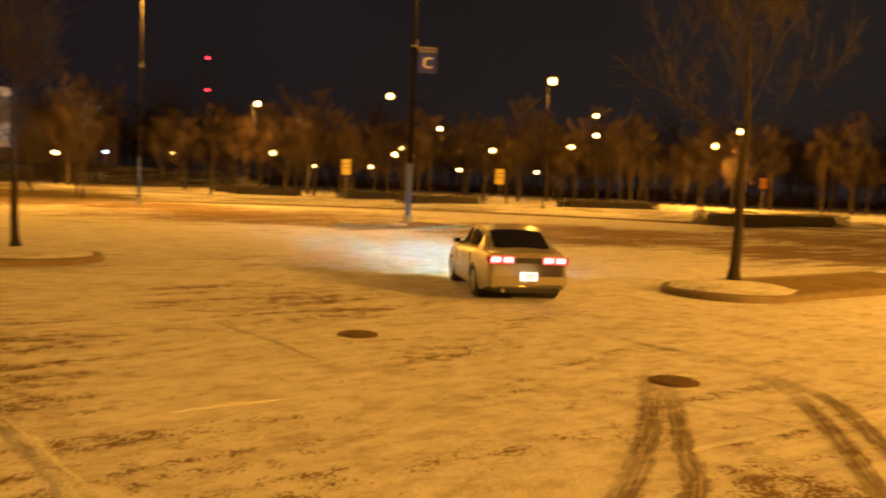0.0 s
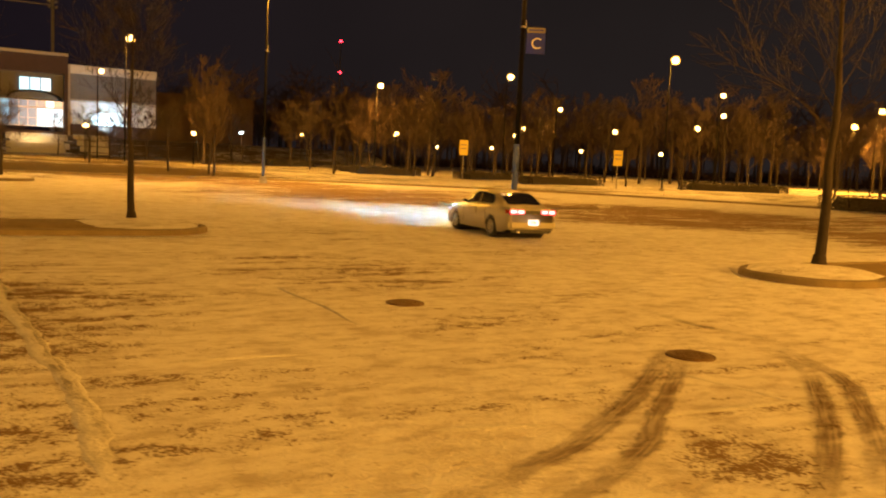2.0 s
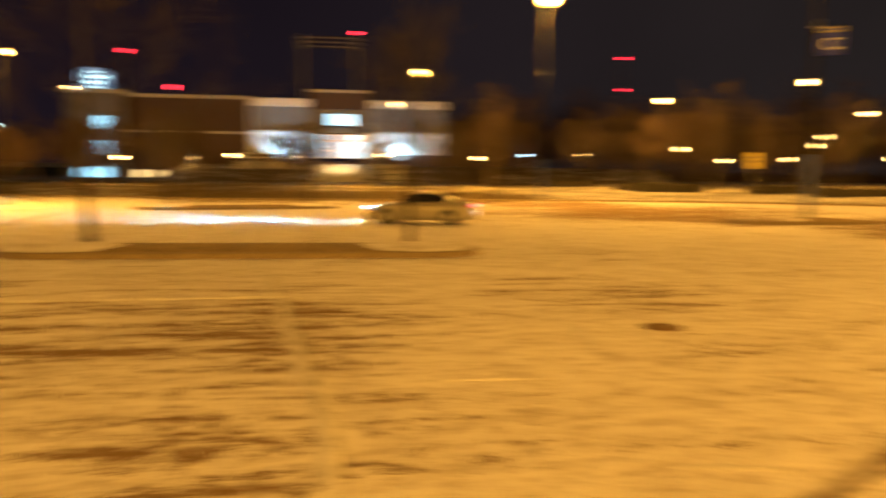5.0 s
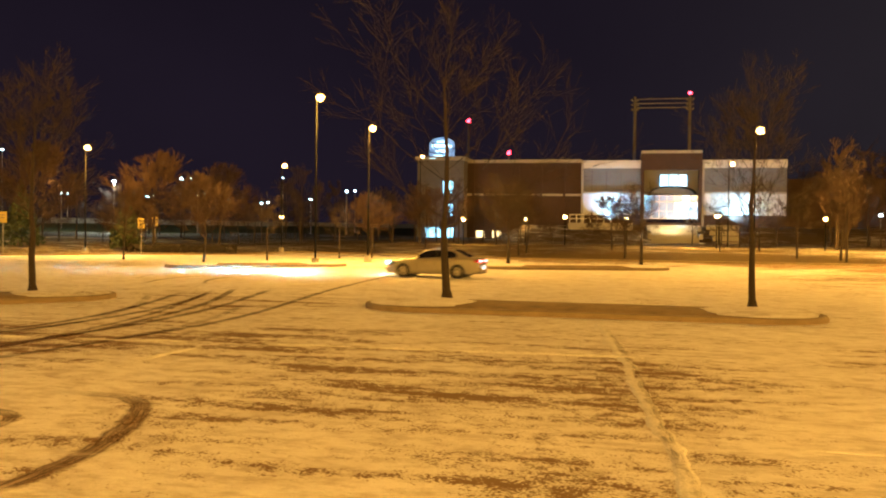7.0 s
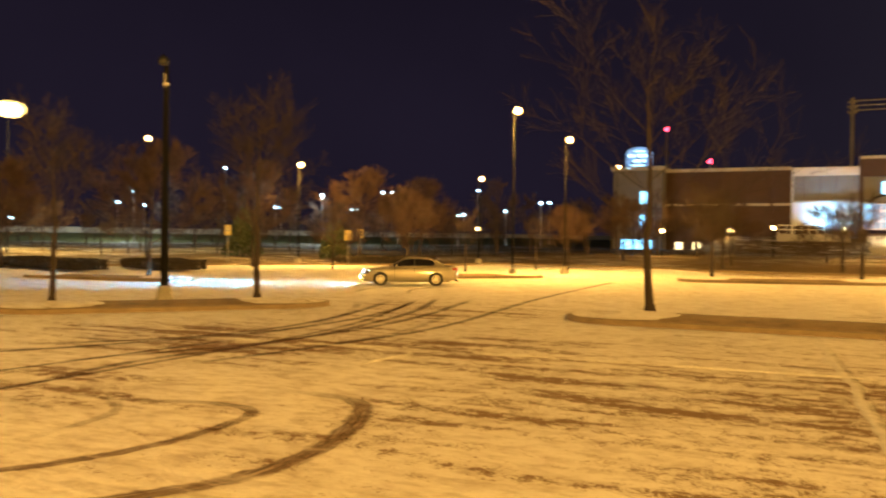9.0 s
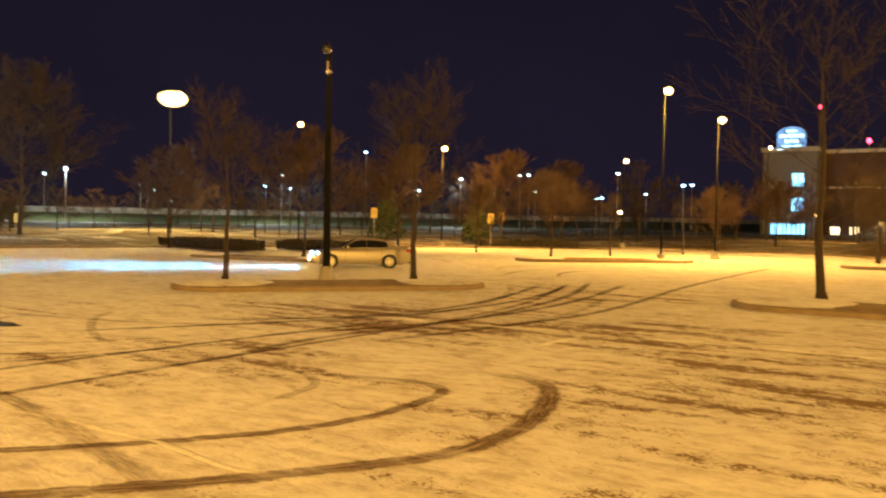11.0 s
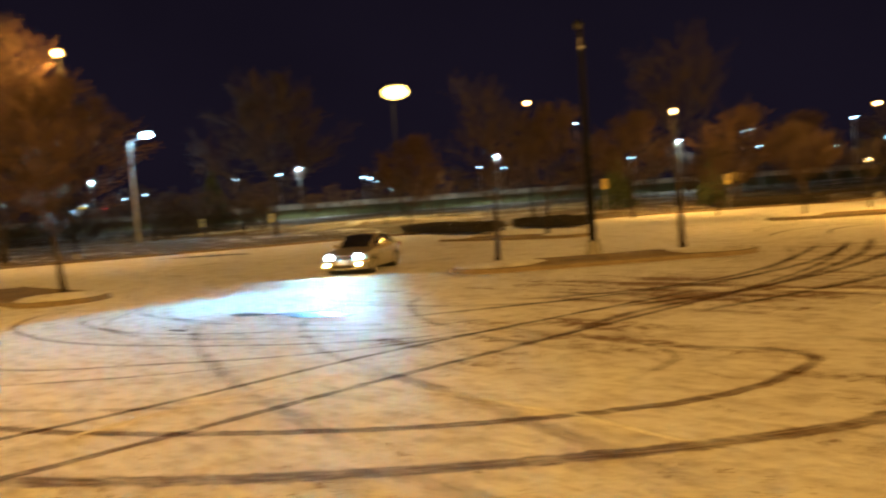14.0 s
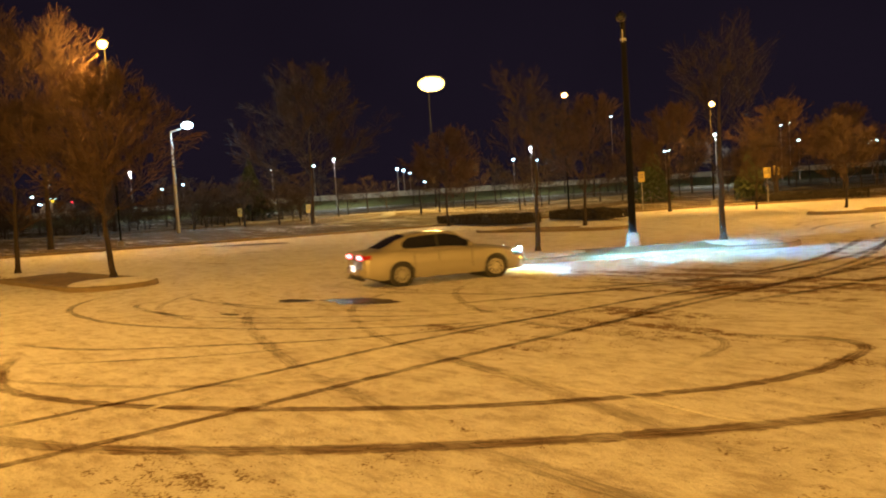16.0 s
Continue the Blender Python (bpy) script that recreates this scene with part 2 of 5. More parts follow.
BARK = material("bark", (0.024, 0.017, 0.013), 0.95, vary=0.4, scale=9, bump=0.8)
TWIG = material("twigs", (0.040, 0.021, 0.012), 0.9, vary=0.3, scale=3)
# darker copies of the twigs: weaker lamplight is put into their colour
HALF_SHADED_TWIG = material("half_shaded_twigs", (0.029, 0.0165, 0.0105), 0.9, vary=0.3, scale=3)
SHADED_TWIG = material("shaded_twigs", (0.022, 0.014, 0.010), 0.9, vary=0.3, scale=3)
LEAF = material("hedge_leaves", (0.020, 0.015, 0.009), 0.7, vary=0.4, scale=4)
NEEDLE = material("evergreen_needles", (0.03, 0.045, 0.02), 0.75, vary=0.4, scale=2)
POLE = material("dark_painted_steel", (0.005, 0.005, 0.0055), 0.8, 0.0, vary=0.2, scale=3, spec=0.06)
MAST = material("weathered_mast_steel", (0.10, 0.10, 0.105), 0.6, 0.4, vary=0.25, scale=1)
SLEEVE = material("blue_painted_steel", (0.02, 0.05, 0.20), 0.5, vary=0.25, scale=5)
GALV = material("galvanised_steel", (0.28, 0.28, 0.29), 0.45, 0.8, vary=0.2, scale=5)
BASE = material("pole_base_concrete", (0.22, 0.21, 0.195), 0.85, vary=0.2, scale=4, bump=0.4)
BLUE = material("sign_blue", (0.008, 0.02, 0.30), 0.4, vary=0.1)
WHITE = material("sign_white", (0.75, 0.75, 0.76), 0.5, vary=0.08)
YELLOW = material("sign_yellow", (0.58, 0.47, 0.14), 0.5, vary=0.12)
ORANGE = material("sign_orange", (0.55, 0.22, 0.04), 0.5, vary=0.12)
PLANK = material("weathered_fence_boards", (0.30, 0.22, 0.12), 0.85, vary=0.35, scale=2, bump=0.3)
IRON = material("rusty_cast_iron", (0.12, 0.07, 0.034), 0.75, 0.15, vary=0.35, scale=8, bump=0.6)
LENS = material("sodium_halo_shell", (0.8, 0.7, 0.5), 0.4, vary=0, emit=(1.0, 0.40, 0.05), power=4.0)
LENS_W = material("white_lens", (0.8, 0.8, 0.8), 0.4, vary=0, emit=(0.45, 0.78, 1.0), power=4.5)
LENS_Y = material("yellow_halo_shell", (0.8, 0.7, 0.5), 0.4, vary=0, emit=(1.0, 0.60, 0.12), power=4.0)
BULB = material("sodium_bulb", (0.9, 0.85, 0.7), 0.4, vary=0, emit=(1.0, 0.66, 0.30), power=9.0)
for halo_shell in (LENS, LENS_Y):  # mostly clear shell; its emission stands in for the lamp's glare halo
    tree = halo_shell.node_tree
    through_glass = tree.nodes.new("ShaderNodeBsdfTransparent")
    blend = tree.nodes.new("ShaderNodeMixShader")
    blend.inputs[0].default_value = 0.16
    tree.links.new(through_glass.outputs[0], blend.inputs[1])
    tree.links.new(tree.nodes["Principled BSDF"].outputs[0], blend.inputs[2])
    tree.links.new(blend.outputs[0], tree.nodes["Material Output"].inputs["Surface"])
RED = material("red_beacon", (0.6, 0.05, 0.05), 0.4, vary=0, emit=(1.0, 0.03, 0.06), power=3.5)
BRICK = material("stadium_brick", (0.036, 0.018, 0.013), 0.85, vary=0.25, scale=1.2, bump=0.3, fine=14)
PANEL = material("pale_wall_panel", (0.44, 0.44, 0.45), 0.7, vary=0.08, scale=0.6)
COPING = material("pale_coping", (0.26, 0.25, 0.235), 0.7, vary=0.12, scale=1)
GLOW = material("lit_glass", (0.05, 0.06, 0.07), 0.2, vary=0, emit=(0.24, 0.66, 1.0), power=0.8)
GLOW_W = material("lit_sign_writing", (0.1, 0.1, 0.1), 0.3, vary=0, emit=(0.4, 0.8, 1.0), power=1.5)
DIM = material("dim_lit_glass", (0.05, 0.06, 0.07), 0.2, vary=0, emit=(0.16, 0.52, 1.0), power=0.15)
GREY = material("grey_wall_panel", (0.11, 0.11, 0.115), 0.8, vary=0.15, scale=0.8)
GLOW_O = material("lit_warm_window", (0.7, 0.6, 0.4), 0.3, vary=0, emit=(1.0, 0.75, 0.35), power=0.55)
DARKGLASS = material("dark_window_glass", (0.02, 0.022, 0.025), 0.08, vary=0.1, spec=0.8)


# ---------------------------------------------------------------- mesh helpers
def mesh_ob(name, verts, faces, mat, parent=None, label="", smooth=False):
    me = bpy.data.meshes.new(name)
    me.from_pydata(verts, [], faces)
    me.update()
    if smooth:
        for p in me.polygons:
            p.use_smooth = True
    me.materials.append(mat)
    ob = new(name, me)
    if parent:
        ob.parent = parent
    if label:
        ob["label"] = label
    return ob


def part(name, bm, mat, parent, label="", smooth=False):
    me = bpy.data.meshes.new(name)
    bmesh.ops.recalc_face_normals(bm, faces=bm.faces)
    bm.to_mesh(me)
    bm.free()
    if smooth:
        for p in me.polygons:
            p.use_smooth = True
    me.materials.append(mat)
    ob = new(name, me)
    if parent:
        ob.parent = parent
    if label:
        ob["label"] = label
    return ob


def box(sx, sy, sz, at=(0, 0, 0), bevel=0.0, bm=None, turn=0.0):
    own = bmesh.new()
    bmesh.ops.create_cube(own, size=1)
    bmesh.ops.scale(own, vec=(sx, sy, sz), verts=own.verts)
    if bevel:
        bmesh.ops.bevel(own, geom=own.edges[:], offset=bevel, segments=2, affect="EDGES")
    if turn:
        bmesh.ops.rotate(own, cent=(0, 0, 0), matrix=Matrix.Rotation(radians(turn), 3, "Z"), verts=own.verts)
    bmesh.ops.translate(own, vec=at, verts=own.verts)
    if bm is None:
        return own
    tmp = bpy.data.meshes.new("tmp")
    own.to_mesh(tmp)
    own.free()
    bm.from_mesh(tmp)
    bpy.data.meshes.remove(tmp)
    return bm


def cyl(r1, r2, h, at=(0, 0, 0), seg=16, axis="Z", bm=None):
    own = bmesh.new()
    bmesh.ops.create_cone(own, cap_ends=True, segments=seg, radius1=r1, radius2=r2, depth=h)
    if axis == "Y":
        bmesh.ops.rotate(own, cent=(0, 0, 0), matrix=Matrix.Rotation(radians(90), 3, "X"), verts=own.verts)
    if axis == "X":
        bmesh.ops.rotate(own, cent=(0, 0, 0), matrix=Matrix.Rotation(radians(90), 3, "Y"), verts=own.verts)
    bmesh.ops.translate(own, vec=at, verts=own.verts)
    if bm is None:
        return own
    tmp = bpy.data.meshes.new("tmp")
    own.to_mesh(tmp)
    own.free()
    bm.from_mesh(tmp)
    bpy.data.meshes.remove(tmp)
    return bm


def ball(r, at=(0, 0, 0), sz=1.0, seg=12):
    own = bmesh.new()
    bmesh.ops.create_uvsphere(own, u_segments=seg, v_segments=max(6, seg // 2), radius=r)
    bmesh.ops.scale(own, vec=(1, 1, sz), verts=own.verts)
    bmesh.ops.translate(own, vec=at, verts=own.verts)
    return own


def empty(name, m, label, category, group="", kind=""):
    ob = new(name)
    ob.matrix_basis = m
    return tagged(ob, label, category, group, kind)


def tube(verts, faces, a, b, ra, rb, sides):
    """A tapered limb from a to b, appended to the lists."""
    d = (b - a)
    if d.length < 1e-5:
        return
    z = d.normalized()
    x = z.orthogonal().normalized()
    y = z.cross(x)
    i = len(verts)
    for c, r in ((a, ra), (b, rb)):
        for k in range(sides):
            w = 2 * math.pi * k / sides
            p = c + (x * math.cos(w) + y * math.sin(w)) * r
            verts.append((p.x, p.y, p.z))
    for k in range(sides):
        n = (k + 1) % sides
        faces.append((i + k, i + n, i + sides + n, i + sides + k))


# ---------------------------------------------------------------- ground
def ground():
    rings = [0] + [2.5 * i for i in range(1, 25)] + [65, 72, 80, 95, 110, 130, 150, 180, 230, 300, 450, 800, 1500, 3000]
    n = 96
    v, f = [(-5, 5, 0)], []
    for r in rings[1:]:
        for k in range(n):
            w = 2 * math.pi * k / n
            x, y = -5 + r * math.cos(w), 5 + r * math.sin(w)
            v.append((x, y, gz(x, y)))
    for k in range(n):
        f.append((0, 1 + k, 1 + (k + 1) % n))
    for i in range(len(rings) - 2):
        a = 1 + i * n
        for k in range(n):
            f.append((a + k, a + n + k, a + n + (k + 1) % n, a + (k + 1) % n))
    tagged(mesh_ob("ground", v, f, SNOW, smooth=True), "asphalt parking lot thinly covered with windblown snow", "ground", kind="structure")


ground()


def edge_radius(w):
    """Distance of the lot's edge from its middle, by direction."""
    return 64 + 5 * math.sin(2 * w + 0.6) + 2.5 * math.sin(5 * w) + (3 if math.cos(w) < -0.7 else 0) - 14 * max(0, math.cos(1.8 * (w - 3.45))) ** 0.5 * (abs(w - 3.45) < 0.85)


def verge():
    """The snowy winter grass round the lot, with its kerb."""
    n = 160
    v, f, kv, kf = [], [], [], []
    outs = (0.15, 3, 12, 30, 60, 100)
    for k in range(n):
        w = 2 * math.pi * k / n
        r0 = edge_radius(w)
        for o in outs:
            x, y = -5 + (r0 + o) * math.cos(w), 5 + (r0 + o) * math.sin(w)
            bump = 0.12 + (0.35 * noise.noise((x * 0.05, y * 0.05, 3)) + 0.2 if o > 3 else 0)
            v.append((x, y, gz(x, y) + bump))
        for o, z in ((-0.02, -0.02), (0, 0.13), (0.15, 0.15), (0.17, 0.0)):
            x, y = -5 + (r0 + o) * math.cos(w), 5 + (r0 + o) * math.sin(w)
            kv.append((x, y, gz(x, y) + z))
    m = len(outs)
    for k in range(n):
        a, b = k * m, ((k + 1) % n) * m
        for i in range(m - 1):
            f.append((a + i, a + i + 1, b + i + 1, b + i))
        a, b = k * 4, ((k + 1) % n) * 4
        for i in range(3):
            kf.append((a + i, a + i + 1, b + i + 1, b + i))
    tagged(mesh_ob("verge", v, f, VERGE, smooth=True), "brown winter grass patched with snow round the lot", "ground", kind="structure")
    tagged(mesh_ob("kerb", kv, kf, KERB), "concrete kerb round the parking lot", "kerb", kind="structure")


verge()


def island(x, y, length, width, turn, ends=True):
    """A raised planting island: a kerb of concrete round mulch, with snow on its ends."""
    top = empty("parking_island", pose(x, y, gz(x, y), 0, 0, turn), "long rounded parking island with concrete kerb, brown grass and snow", "parking island", "parking islands", "structure")
    r = width / 2
    outline = []
    for s, c in ((1, length / 2 - r), (-1, -length / 2 + r)):
        for k in range(13):
            w = math.pi * (k / 12 - 0.5) + (0 if s > 0 else math.pi)
            outline.append((c + r * math.cos(w), r * math.sin(w), s))
    def ring(inset, z):
        out = []
        for px, py, s in outline:
            c = s * (length / 2 - r)
            k = (r - inset) / r
            out.append((c + (px - c) * k, py * k, z))
        return out
    n = len(outline)
    prof = [(0, -0.05), (0.01, 0.12), (0.05, 0.155), (0.16, 0.16), (0.18, 0.11)]
    v, f = [], []
    for o, z in prof:
        v += ring(o, z)
    for i in range(len(prof) - 1):
        for k in range(n):
            f.append((i * n + k, i * n + (k + 1) % n, (i + 1) * n + (k + 1) % n, (i + 1) * n + k))
    mesh_ob("kerb_ring", v, f, KERB, top, "snow-dusted concrete kerb", smooth=False)
    v = ring(0.17, 0.12) + ring(0.7, 0.19) + [(length / 2 - r, 0, 0.22), (-length / 2 + r, 0, 0.22)]
    f = []
    for k in range(n):
        f.append((k, (k + 1) % n, n + (k + 1) % n, n + k))
    half = n // 2
    for k in range(half - 1):
        f.append((n + k, n + k + 1, 2 * n))
        f.append((n + half + k, n + half + k + 1, 2 * n + 1))
    f.append((n + half - 1, n + half, 2 * n + 1, 2 * n))
    f.append((n + n - 1, n, 2 * n, 2 * n + 1))
    mesh_ob("planting_bed", v, f, MULCH, top, "brown mulch and dead grass", smooth=True)
    for s in (1, -1):
        c = s * (length / 2 - r)
        v, f = [(c, 0, 0.26)], []
        for i, k in enumerate((0.5, 0.78, 0.93)):
            for j in range(24):
                w = 2 * math.pi * j / 24
                q = k * (1 + 0.12 * noise.noise((math.cos(w) * 2 + s * 5 + x, math.sin(w) * 2, i)))
                v.append((c + r * q * math.cos(w) * (1.25 if math.cos(w) * s < 0 else 0.97), r * min(q, 0.93) * math.sin(w), (0.25, 0.22, 0.165)[i]))
        for j in range(24):
            f.append((0, 1 + j, 1 + (j + 1) % 24))
            for i in range(2):
                a = 1 + i * 24
                f.append((a + j, a + 24 + j, a + 24 + (j + 1) % 24, a + (j + 1) % 24))
        mesh_ob("snow_cover", v, f, SNOW, top, "thin snow", smooth=True)
    return top


island(-13.2, 18.8, 13.0, 3.3, 34.5)
island(11.4, 22.6, 13.0, 3.0, 35.5)
island(-26.5, 5.1, 10.6, 3.2, 86.0)
island(-31.3, -15.7, 12.0, 3.0, 37.0)
island(-31.6, 41.0, 12.0, 3.0, 50.0)
island(-43.2, 25.8, 11.0, 3.0, 76.0)
island(0.0, 46.6, 10.0, 4.0, 41.0)
island(-46.6, 6.0, 10.0, 2.6, 45.0)


# ---------------------------------------------------------------- tracks and marks on the snow
def spline(pts, step=0.25):
    """A smooth line through the points."""
    p = [Vector((*q, 0)) for q in pts]
    p = [2 * p[0] - p[1]] + p + [2 * p[-1] - p[-2]]
    out = []
    for i in range(1, len(p) - 2):
        n = max(2, int((p[i + 1] - p[i]).length / step))
        for k in range(n):
            t = k / n
            a, b, c, d = p[i - 1], p[i], p[i + 1], p[i + 2]
            out.append(0.5 * ((2 * b) + (c - a) * t + (2 * a - 5 * b + 4 * c - d) * t * t + (3 * b - a - 3 * c + d) * t ** 3))
    out.append(p[-2])
    return out


LEVEL = [0.004]


def tyre_track(pts, width=0.26, label="dark tyre track rolled into thin snow", mat=None):
    line = spline(pts)
    v, f, run = [], [], 0.0
    LEVEL[0] += 0.0004
    us = []
    for i, q in enumerate(line):
        d = (line[min(i + 1, len(line) - 1)] - line[max(i - 1, 0)]).normalized()
        s = Vector((-d.y, d.x, 0)) * width * 0.58
        if i:
            run += (q - line[i - 1]).length
        for k, e in ((0, q - s), (1, q + s)):
            v.append((e.x, e.y, gz(e.x, e.y) + LEVEL[0]))
            us.append((k, run))
    for i in range(len(line) - 1):
        f.append((2 * i, 2 * i + 1, 2 * i + 3, 2 * i + 2))
    ob = mesh_ob("tyre_track", v, f, mat or TRACK)
    uv = ob.data.uv_layers.new(name="UVMap")
    for loop in ob.data.loops:
        uv.data[loop.index].uv = us[loop.vertex_index]
    press = ob.data.attributes.new("press", "FLOAT", "POINT")
    reach = min(8, len(line) // 3)
    for i in range(len(line)):
        for k in (0, 1):
            press.data[2 * i + k].value = min(1.0, i / reach, (len(line) - 1 - i) / reach)
    tagged(ob, label, "tyre track", "tyre tracks", "structure")


for pts, w in [
    ([(-5.4, -13.8), (-6.4, -12.0), (-7.4, -10.2), (-8.2, -8.6), (-8.9, -7.6), (-10.1, -5.9), (-12.1, -3.4), (-14.3, 0.0), (-17.5, 5.5)], 0.20),
    ([(-3.6, -12.1), (-4.6, -10.6), (-5.6, -9.2), (-6.5, -7.9), (-7.9, -6.0), (-10.2, -3.1), (-13.5, 1.4), (-16.5, 5.4), (-20.5, 9.5), (-27.0, 14.4)], 0.22),
    ([(-14.0, -10.6), (-11.9, -10.1), (-10.1, -9.1), (-8.5, -6.7), (-7.4, -3.4), (-7.2, -0.8), (-7.5, 0.7), (-8.2, 1.8), (-8.9, 2.4), (-9.7, 2.1), (-10.6, 0.9)], 0.24),
    ([(-8.3, -9.4), (-7.0, -7.4), (-6.1, -4.6), (-5.7, -1.6), (-5.8, 0.9), (-6.2, 1.9), (-7.0, 2.8), (-8.1, 3.6), (-8.9, 3.9), (-9.6, 3.7), (-10.5, 3.0)], 0.34),
    ([(-8.3, -0.6), (-8.8, 0.0), (-9.5, 0.7), (-10.2, 0.9), (-10.8, 0.8), (-11.4, 0.1)], -0.2),
    ([(-18.9, -7.1), (-15.8, -6.8), (-13.0, -6.1), (-10.4, -5.3), (-8.5, -4.5), (-6.1, -3.5)], -0.28),
    ([(-21.6, -8.6), (-19.2, -7.6), (-17.9, -6.4), (-16.0, -3.8), (-14.9, -1.5)], -0.2),
    ([(-17.8, -0.2), (-17.7, 3.2), (-19.1, 6.3), (-22.3, 9.6), (-26.7, 13.1)], 0.3),
    ([(-12.1, -0.4), (-14.3, 1.9), (-16.2, 5.3), (-18.9, 8.6), (-22.5, 12.0), (-27.5, 15.6)], 0.3),
    ([(-13.4, 2.3), (-15.2, 6.2), (-18.0, 10.7), (-25.5, 19.0), (-36.0, 32.0)], 0.28),
    ([(-14.9, 0.6), (-15.7, 3.9), (-17.3, 7.1), (-20.6, 11.2), (-26.4, 16.6)], 0.3),
    ([(-16.4, -3.0), (-17.0, 1.5), (-18.2, 5.6), (-21.0, 9.5), (-25.6, 13.6)], 0.3),
    ([(-30.0, 15.5), (-33.0, 17.4), (-34.5, 20.0), (-34.0, 23.0)], 0.22),
    ([(-31.5, 13.6), (-34.5, 16.0), (-36.2, 19.5), (-36.0, 23.5)], 0.22),
    # this one is no track: it darkens the shaded side of a snow edge
    ([(2.4, 14.0), (3.0, 13.7), (3.3, 13.2), (3.7, 12.5), (4.2, 12.1), (5.0, 11.2)], -0.2),
]:
    tyre_track(pts, abs(w), mat=FAINT if w < 0 else None)
for pts, w in [  # the pair of treads beside the manhole, and the pair that swings out beyond it
    ([(3.05, 10.9), (2.83, 9.6), (2.57, 8.6), (2.32, 7.8), (2.02, 7.0), (1.76, 6.4), (1.42, 5.8), (1.1, 5.3), (0.5, 4.5)], 0.27),
    ([(3.3, 10.6), (2.99, 9.28), (2.79, 8.4), (2.56, 7.5), (2.43, 6.8), (2.19, 6.22), (1.9, 5.6), (1.3, 4.7)], 0.24),
    ([(4.3, 11.4), (4.53, 10.04), (4.35, 8.85), (4.12, 7.79), (3.87, 6.94), (3.55, 6.0), (3.0, 5.0)], 0.25),
    ([(4.5, 11.6), (4.83, 9.71), (4.71, 8.83), (4.51, 7.89), (4.31, 7.11), (3.9, 5.8)], 0.27),
]:
    tyre_track(pts, w, mat=TREAD)
# no tyre track: a dark strip for the shadow along the big ridge
tyre_track([(-10.75, 16.45), (-7.05, 12.25), (-4.55, 9.22), (-2.8, 7.1), (-1.8, 5.9), (-0.75, 4.55)], 0.13, "dark line painted as the shadow beside a snow ridge", FAINT)
for pts, w in [  # loops of the skids round the wet patch
    ([(-24.02, -11.09), (-23.7, -12.2), (-21.2, -12.2), (-18.6, -10.9), (-16.56, -9.15), (-15.15, -7.13), (-14.0, -4.85), (-13.5, -2.77), (-13.7, -1.7), (-14.0, -0.5)], 0.2),
    ([(-21.7, -9.28), (-21.3, -10.3), (-20.0, -10.1), (-17.7, -8.44), (-16.5, -6.76), (-15.7, -4.9), (-14.9, -3.2), (-14.6, -1.5)], 0.2),
    ([(-23.0, -9.5), (-21.2, -8.9), (-19.3, -7.5), (-17.9, -6.0)], 0.2),
    ([(-15.6, -11.7), (-14.2, -10.1), (-13.5, -8.85), (-13.05, -6.8), (-12.75, -5.2), (-12.8, -3.3), (-13.3, -1.7), (-14.05, 0.6)], 0.19),
    ([(-12.9, -10.5), (-12.4, -9.4), (-12.1, -7.5), (-12.05, -6.2), (-12.25, -4.8)], 0.16),
]:
    tyre_track(pts, w, mat=TREAD)
for pts, w in [  # older, half-filled passes
    ([(-6.1, -3.6), (-5.0, -2.85), (-4.3, -2.4), (-3.2, -1.6)], 0.3), ([(-11.3, -3.9), (-9.5, -2.8), (-7.5, -2.03), (-6.5, -1.7), (-5.0, -1.15), (-4.1, -0.8)], 0.34),
    ([(-21.0, -3.0), (-17.5, -4.6), (-13.0, -4.2), (-9.0, -2.6)], 0.22), ([(-22.0, -1.0), (-18.5, -2.2), (-14.0, -1.8), (-10.0, 0.2)], 0.22),
    ([(-20.0, 1.2), (-16.5, 2.4), (-15.0, 5.0), (-17.0, 8.8), (-22.0, 13.2)], 0.3), ([(-23.5, -6.0), (-19.5, -3.6), (-16.8, 0.5), (-17.6, 5.0), (-21.5, 9.0), (-27.0, 12.0)], 0.3),
    ([(-24.0, -9.2), (-20.0, -9.6), (-16.6, -7.8), (-14.6, -4.0), (-15.4, 0.6)], 0.22), ([(-13.6, -12.2), (-11.2, -9.8), (-9.6, -6.6), (-9.2, -3.0)], 0.2),
    ([(-34.6, 14.6), (-38.0, 17.0), (-39.2, 20.6), (-37.8, 23.4)], 0.24), ([(-38.2, 26.5), (-36.5, 23.0), (-37.5, 19.0), (-38.6, 13.0)], 0.2), ([(-39.6, 27.0), (-38.1, 23.2), (-38.9, 19.2), (-40.1, 13.0)], 0.2),
]:
    tyre_track(pts, w, mat=FAINT)


